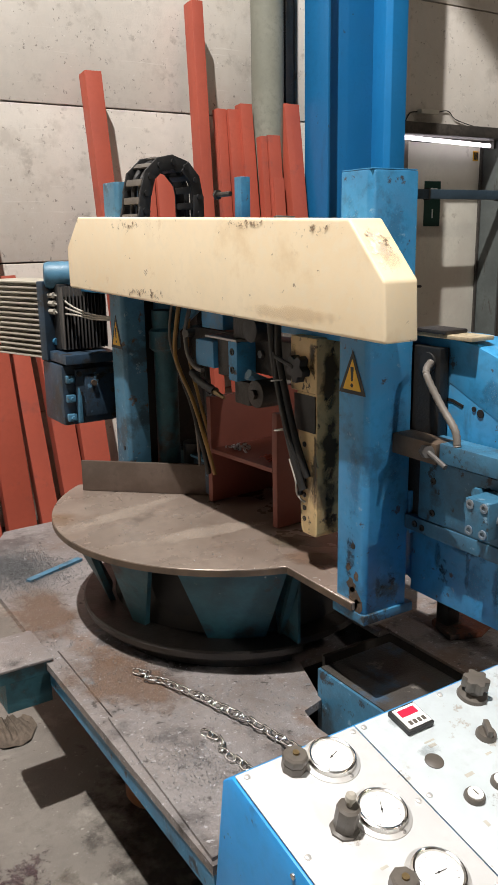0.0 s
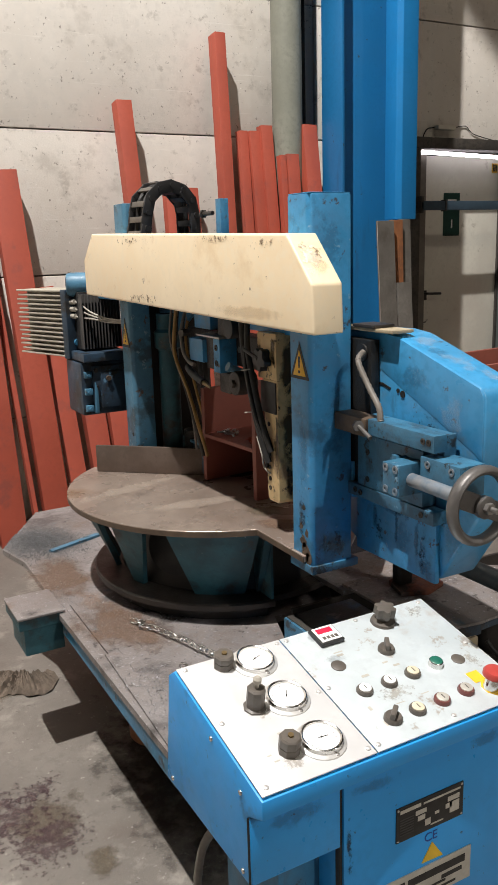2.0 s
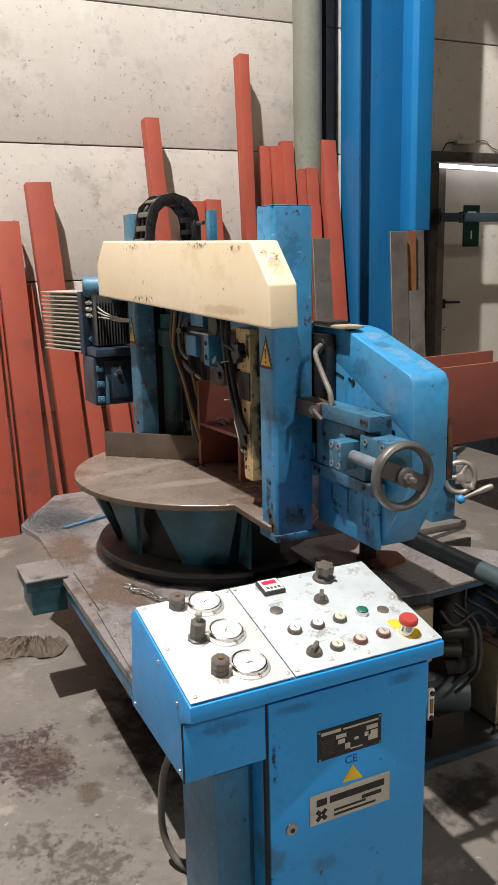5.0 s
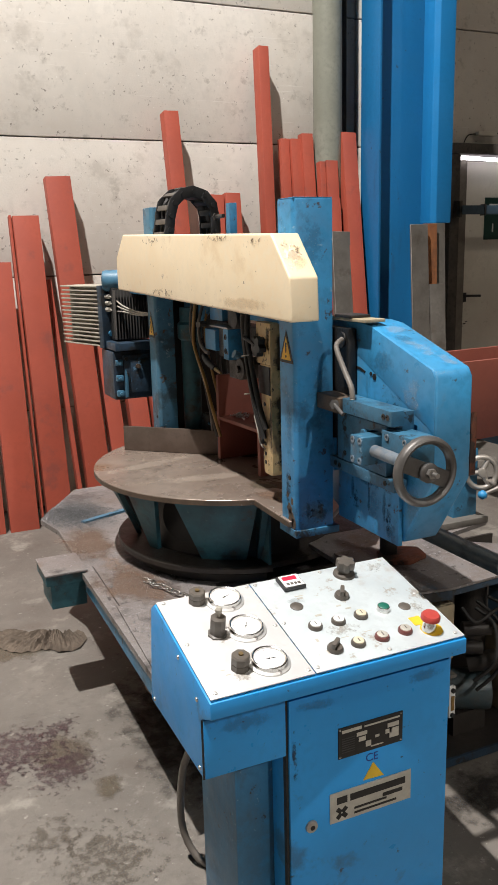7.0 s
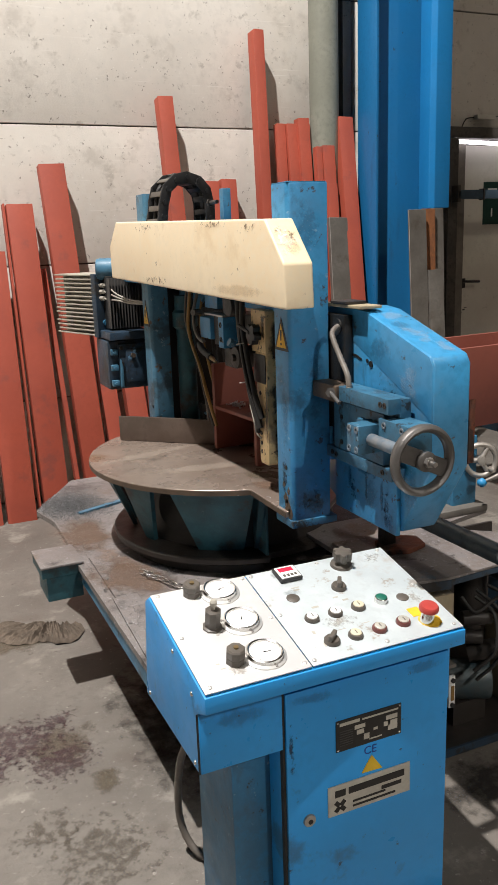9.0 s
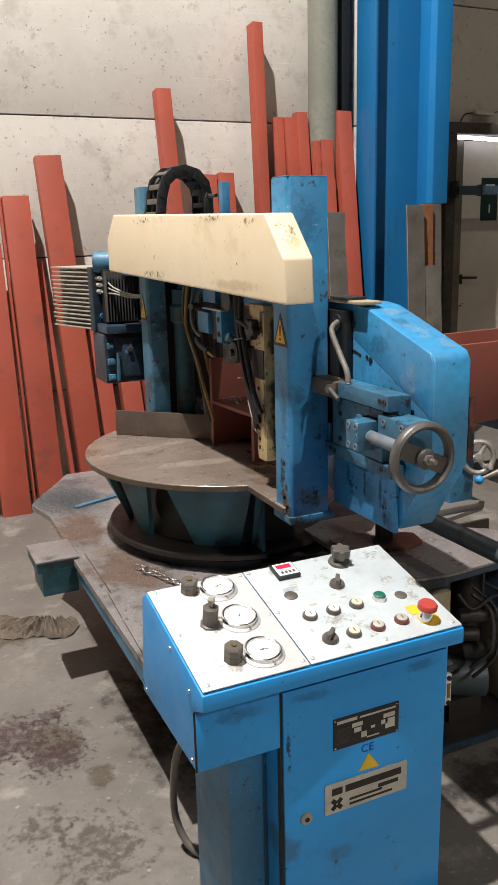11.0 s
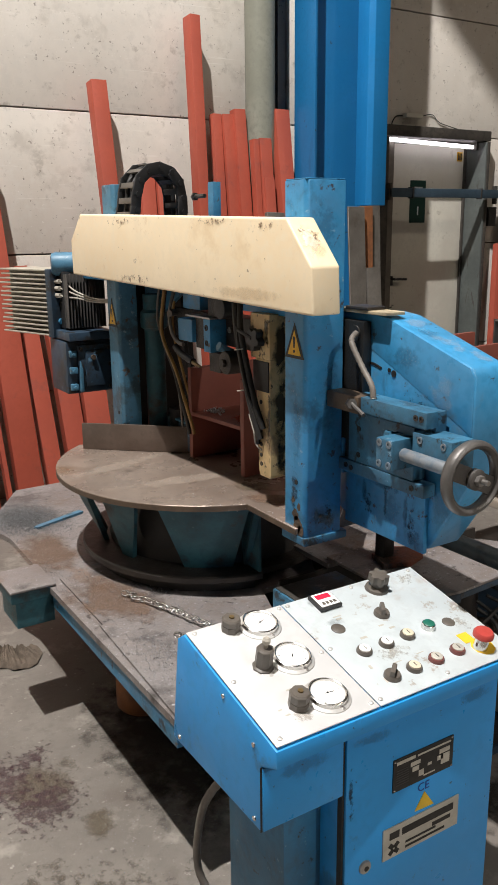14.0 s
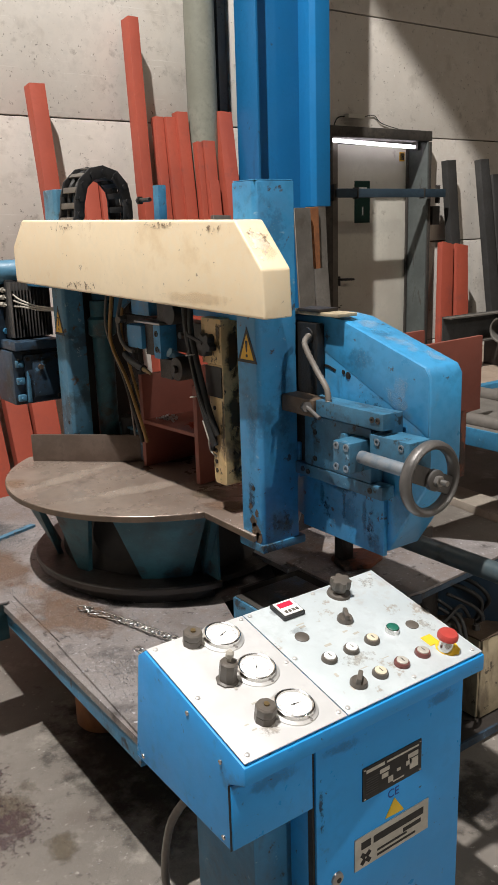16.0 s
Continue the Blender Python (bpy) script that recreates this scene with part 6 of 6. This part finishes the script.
for v in bm.verts:
    a, b = v.co.x, v.co.y * 2
    u = a * 0.40
    half = (0.080 + 0.034 * noise.noise(Vector((a * 4.1, 2, b * 0.6))) + 0.016 * noise.noise(Vector((a * 11, 5, b)))) * (1 - max(0, abs(a) * 2 - 0.72) ** 2 * 5.5)
    w = b * half + 0.022 * noise.noise(Vector((a * 2.2, 0, 5)))
    fan = math.atan2(w - 0.16, u - 0.03) * 9
    gather = 0.35 + 0.65 * math.exp(-((u - 0.08) / 0.09) ** 2)
    warp = 0.6 * noise.noise(Vector((u * 14, w * 14, 1)))
    ridge = 1 - 2.4 * abs(noise.noise(Vector((fan * 0.9 + warp, 0.35 * b, 0))))
    small = 1 - 2.4 * abs(noise.noise(Vector((fan * 2.1 + warp, b * 0.8, 9))))
    rim = 1 - max(abs(a) * 2, abs(b)) ** 6
    h = 0.003 + rim * (0.006 + gather * (0.017 * max(0, ridge) + 0.012 * max(0, small)) + 0.006 * noise.noise(Vector((u * 60, w * 60, 4))))
    v.co = Vector((u, w, h + 0.004 * (1 - rim) * max(0, ridge)))
bm.transform(pose(0.475, 2.385, 0.0, 0, 0, -32))
solid("floor_rag", bm, CLOTH, (0.475, 2.385, 0), "crumpled oily brown rag on the concrete floor", "rag")

# dirt and wear on the saw
def on_cover(y):
    return 0.942 - 0.047 * (y - 1.05) - 0.0015


for y, z, a, b, m in ((1.22, 1.505, 0.09, 0.022, BROWN_CHIP), (1.45, 1.52, 0.14, 0.018, BROWN_CHIP), (1.95, 1.525, 0.16, 0.020, BROWN_CHIP), (1.90, 1.36, 0.22, 0.02, BROWN_CHIP), (1.30, 1.35, 0.20, 0.02, TAN_STAIN)):
    patch(saw, (on_cover(y), y, z), (-0.047 * a, a, 0), (0, 0, b), m)
cy, cz = 0.090 / 0.1375, 0.104 / 0.1375
for x, s_, a, b, m in ((0.975, 0.5, 0.030, 0.055, WORN_WHITE), (0.985, 0.35, 0.026, 0.04, TAN_STAIN), (0.965, 0.75, 0.022, 0.025, BROWN_CHIP), (0.995, 0.62, 0.02, 0.03, BROWN_CHIP)):
    y, z = 1.047 + 0.09 * s_, 1.419 + 0.104 * s_
    patch(saw, (x - 0.047 * (y - 1.05), y - 0.0012 * cz, z + 0.0012 * cy), (a, 0, 0), (0, b * cy, b * cz), m)
sy, sz = 0.26 / 0.2726, 0.082 / 0.2726
for x, s_, a, b, m in ((1.215, 0.85, 0.045, 0.06, DUST), (1.21, 0.45, 0.042, 0.09, DUST), (1.23, 0.15, 0.03, 0.05, DUST), (1.20, 0.65, 0.035, 0.04, GRIME_SOFT)):
    patch(saw, (x, 0.785 + 0.26 * s_ - 0.0012 * sz, 1.215 + 0.082 * s_ + 0.0012 * sy), (a, 0, 0), (0, b * sy, b * sz), m)
for y, z, a, b, m, x in ((0.86, 1.15, 0.05, 0.06, DUST, 1.1612), (0.98, 1.21, 0.07, 0.04, GRIME_SOFT, 1.1612), (0.93, 1.10, 0.06, 0.05, GRIME, 1.1612), (1.0, 0.84, 0.04, 0.07, GRIME_SOFT, 1.149), (0.93, 0.83, 0.02, 0.07, GRIME, 1.149), (1.08, 0.83, 0.025, 0.06, GRIME, 1.149), (0.85, 0.89, 0.04, 0.08, GRIME_SOFT, 1.162)):
    patch(saw, (x, y, z), (0, a, 0), (0, 0, b), m)
for y, z, a, b, m in ((1.21, 0.86, 0.03, 0.10, GRIME), (1.20, 1.03, 0.03, 0.12, GRIME_SOFT), (1.22, 1.48, 0.03, 0.12, GRIME_SOFT), (1.21, 0.765, 0.035, 0.03, BROWN_CHIP)):
    patch(saw, (1.0128, y, z), (0, a, 0), (0, 0, b), m)
for y, z, a, b, m in ((1.36, 0.98, 0.014, 0.12, GRIME), (1.40, 0.92, 0.014, 0.07, GRIME), (1.385, 1.12, 0.03, 0.05, GRIME), (1.36, 1.23, 0.02, 0.06, GRIME)):
    patch(saw, (1.0315 if z > 1.17 else 1.0325, y, z), (0, a, 0), (0, 0, b), m)
for x, z, a, b, m in ((1.08, 0.80, 0.04, 0.06, GRIME), (1.09, 1.1, 0.035, 0.16, GRIME_SOFT), (1.07, 1.50, 0.045, 0.09, GRIME_SOFT)):
    patch(saw, (x, 1.1648, z), (a, 0, 0), (0, 0, b), m)

for x, z, a, b in ((1.066, 1.20, 0.030, 0.10), (1.066, 1.05, 0.030, 0.12), (1.068, 0.92, 0.026, 0.09)):
    patch(saw, (x, 1.3465, z), (a, 0, 0), (0, 0, b), BROWN_FILM)
for y, z, a, b in ((1.36, 1.245, 0.016, 0.05), (1.43, 1.22, 0.016, 0.06), (1.352, 0.99, 0.008, 0.12)):
    patch(saw, (1.0310 if z > 1.17 else 1.0325, y, z), (0, a, 0), (0, 0, b), BROWN_FILM)
# oil runs down the lower housing panel and the post; the flat band paints the rail's shade
for y, z, a, b in ((0.95, 0.85, 0.012, 0.08), (1.02, 0.86, 0.008, 0.07), (1.10, 0.87, 0.014, 0.06), (0.92, 0.80, 0.03, 0.03), (1.04, 0.90, 0.11, 0.018)):
    patch(saw, (1.1488, y, z), (0, a, 0), (0, 0, b), RUN_AND_SHADE)
for x, z, a, b in ((1.05, 0.80, 0.010, 0.05), (1.08, 0.785, 0.045, 0.03)):
    patch(saw, (x, 1.1645, z), (a, 0, 0), (0, 0, b), RUN_AND_SHADE)

for k, (x, y, z, rx, ry, ang, m, lab) in enumerate((
        (0.42, 1.57, 0.002, 0.20, 0.20, 20, STAIN_BROWN, "brown oil stain soaked into the concrete"),
        (0.30, 1.66, 0.003, 0.24, 0.20, -15, STAIN_PURPLE, "purplish oil stain on the concrete"),
        (0.40, 1.50, 0.0035, 0.18, 0.15, 40, STAIN_PURPLE, "purplish oil stain on the concrete"),
        (0.42, 1.72, 0.0035, 0.13, 0.06, 30, STAIN_PURPLE, "purplish oil stain on the concrete"),
        (0.22, 1.55, 0.0035, 0.14, 0.10, 70, STAIN_PURPLE, "purplish oil stain on the concrete"),
        (0.30, 1.22, 0.0035, 0.16, 0.12, 10, STAIN_MOTTLE, "faint oily stain on the concrete"),
        (0.50, 1.36, 0.0025, 0.07, 0.09, 10, STAIN_BROWN, "faint oily stain on the concrete"),
        (0.42, 1.08, 0.002, 0.24, 0.24, 10, STAIN_MOTTLE, "faint oily stain on the concrete"),
        (0.36, 2.35, 0.0025, 0.26, 0.16, -20, STAIN_BROWN, "dark damp patch around the rag"),
        # These two discs paint floor shade: under the deck and before the cabinet
        (0.80, 1.55, 0.004, 0.30, 0.75, 0, STAIN_AND_SHADE, "dark patch painted for the shade under the machine"),
        (1.48, 0.84, 0.002, 0.30, 0.20, 0, STAIN_AND_SHADE, "dark patch painted for the shadow before the cabinet"),
        (0.70, 1.68, DECK + 0.002, 0.15, 0.24, 15, STAIN_RUST, "rust-brown stain on the deck"),
        (0.66, 2.14, DECK + 0.002, 0.13, 0.26, 0, STAIN_RUST, "rust-brown stain on the deck"),
        (0.69, 2.49, DECK + 0.002, 0.13, 0.17, 30, STAIN_AND_SHADE, "dark swarf dust on the deck"),
        (0.88, 1.66, DECK + 0.003, 0.22, 0.09, -45, STAIN_AND_SHADE, "oily dirt along the base ring"))):
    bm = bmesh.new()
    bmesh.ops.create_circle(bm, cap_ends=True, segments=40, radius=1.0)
    me = bpy.data.meshes.new("stain_shade_patch")
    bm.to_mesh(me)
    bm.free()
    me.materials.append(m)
    ob = tagged(new("stain_shade_patch", me), lab, "stain", kind="stuff")
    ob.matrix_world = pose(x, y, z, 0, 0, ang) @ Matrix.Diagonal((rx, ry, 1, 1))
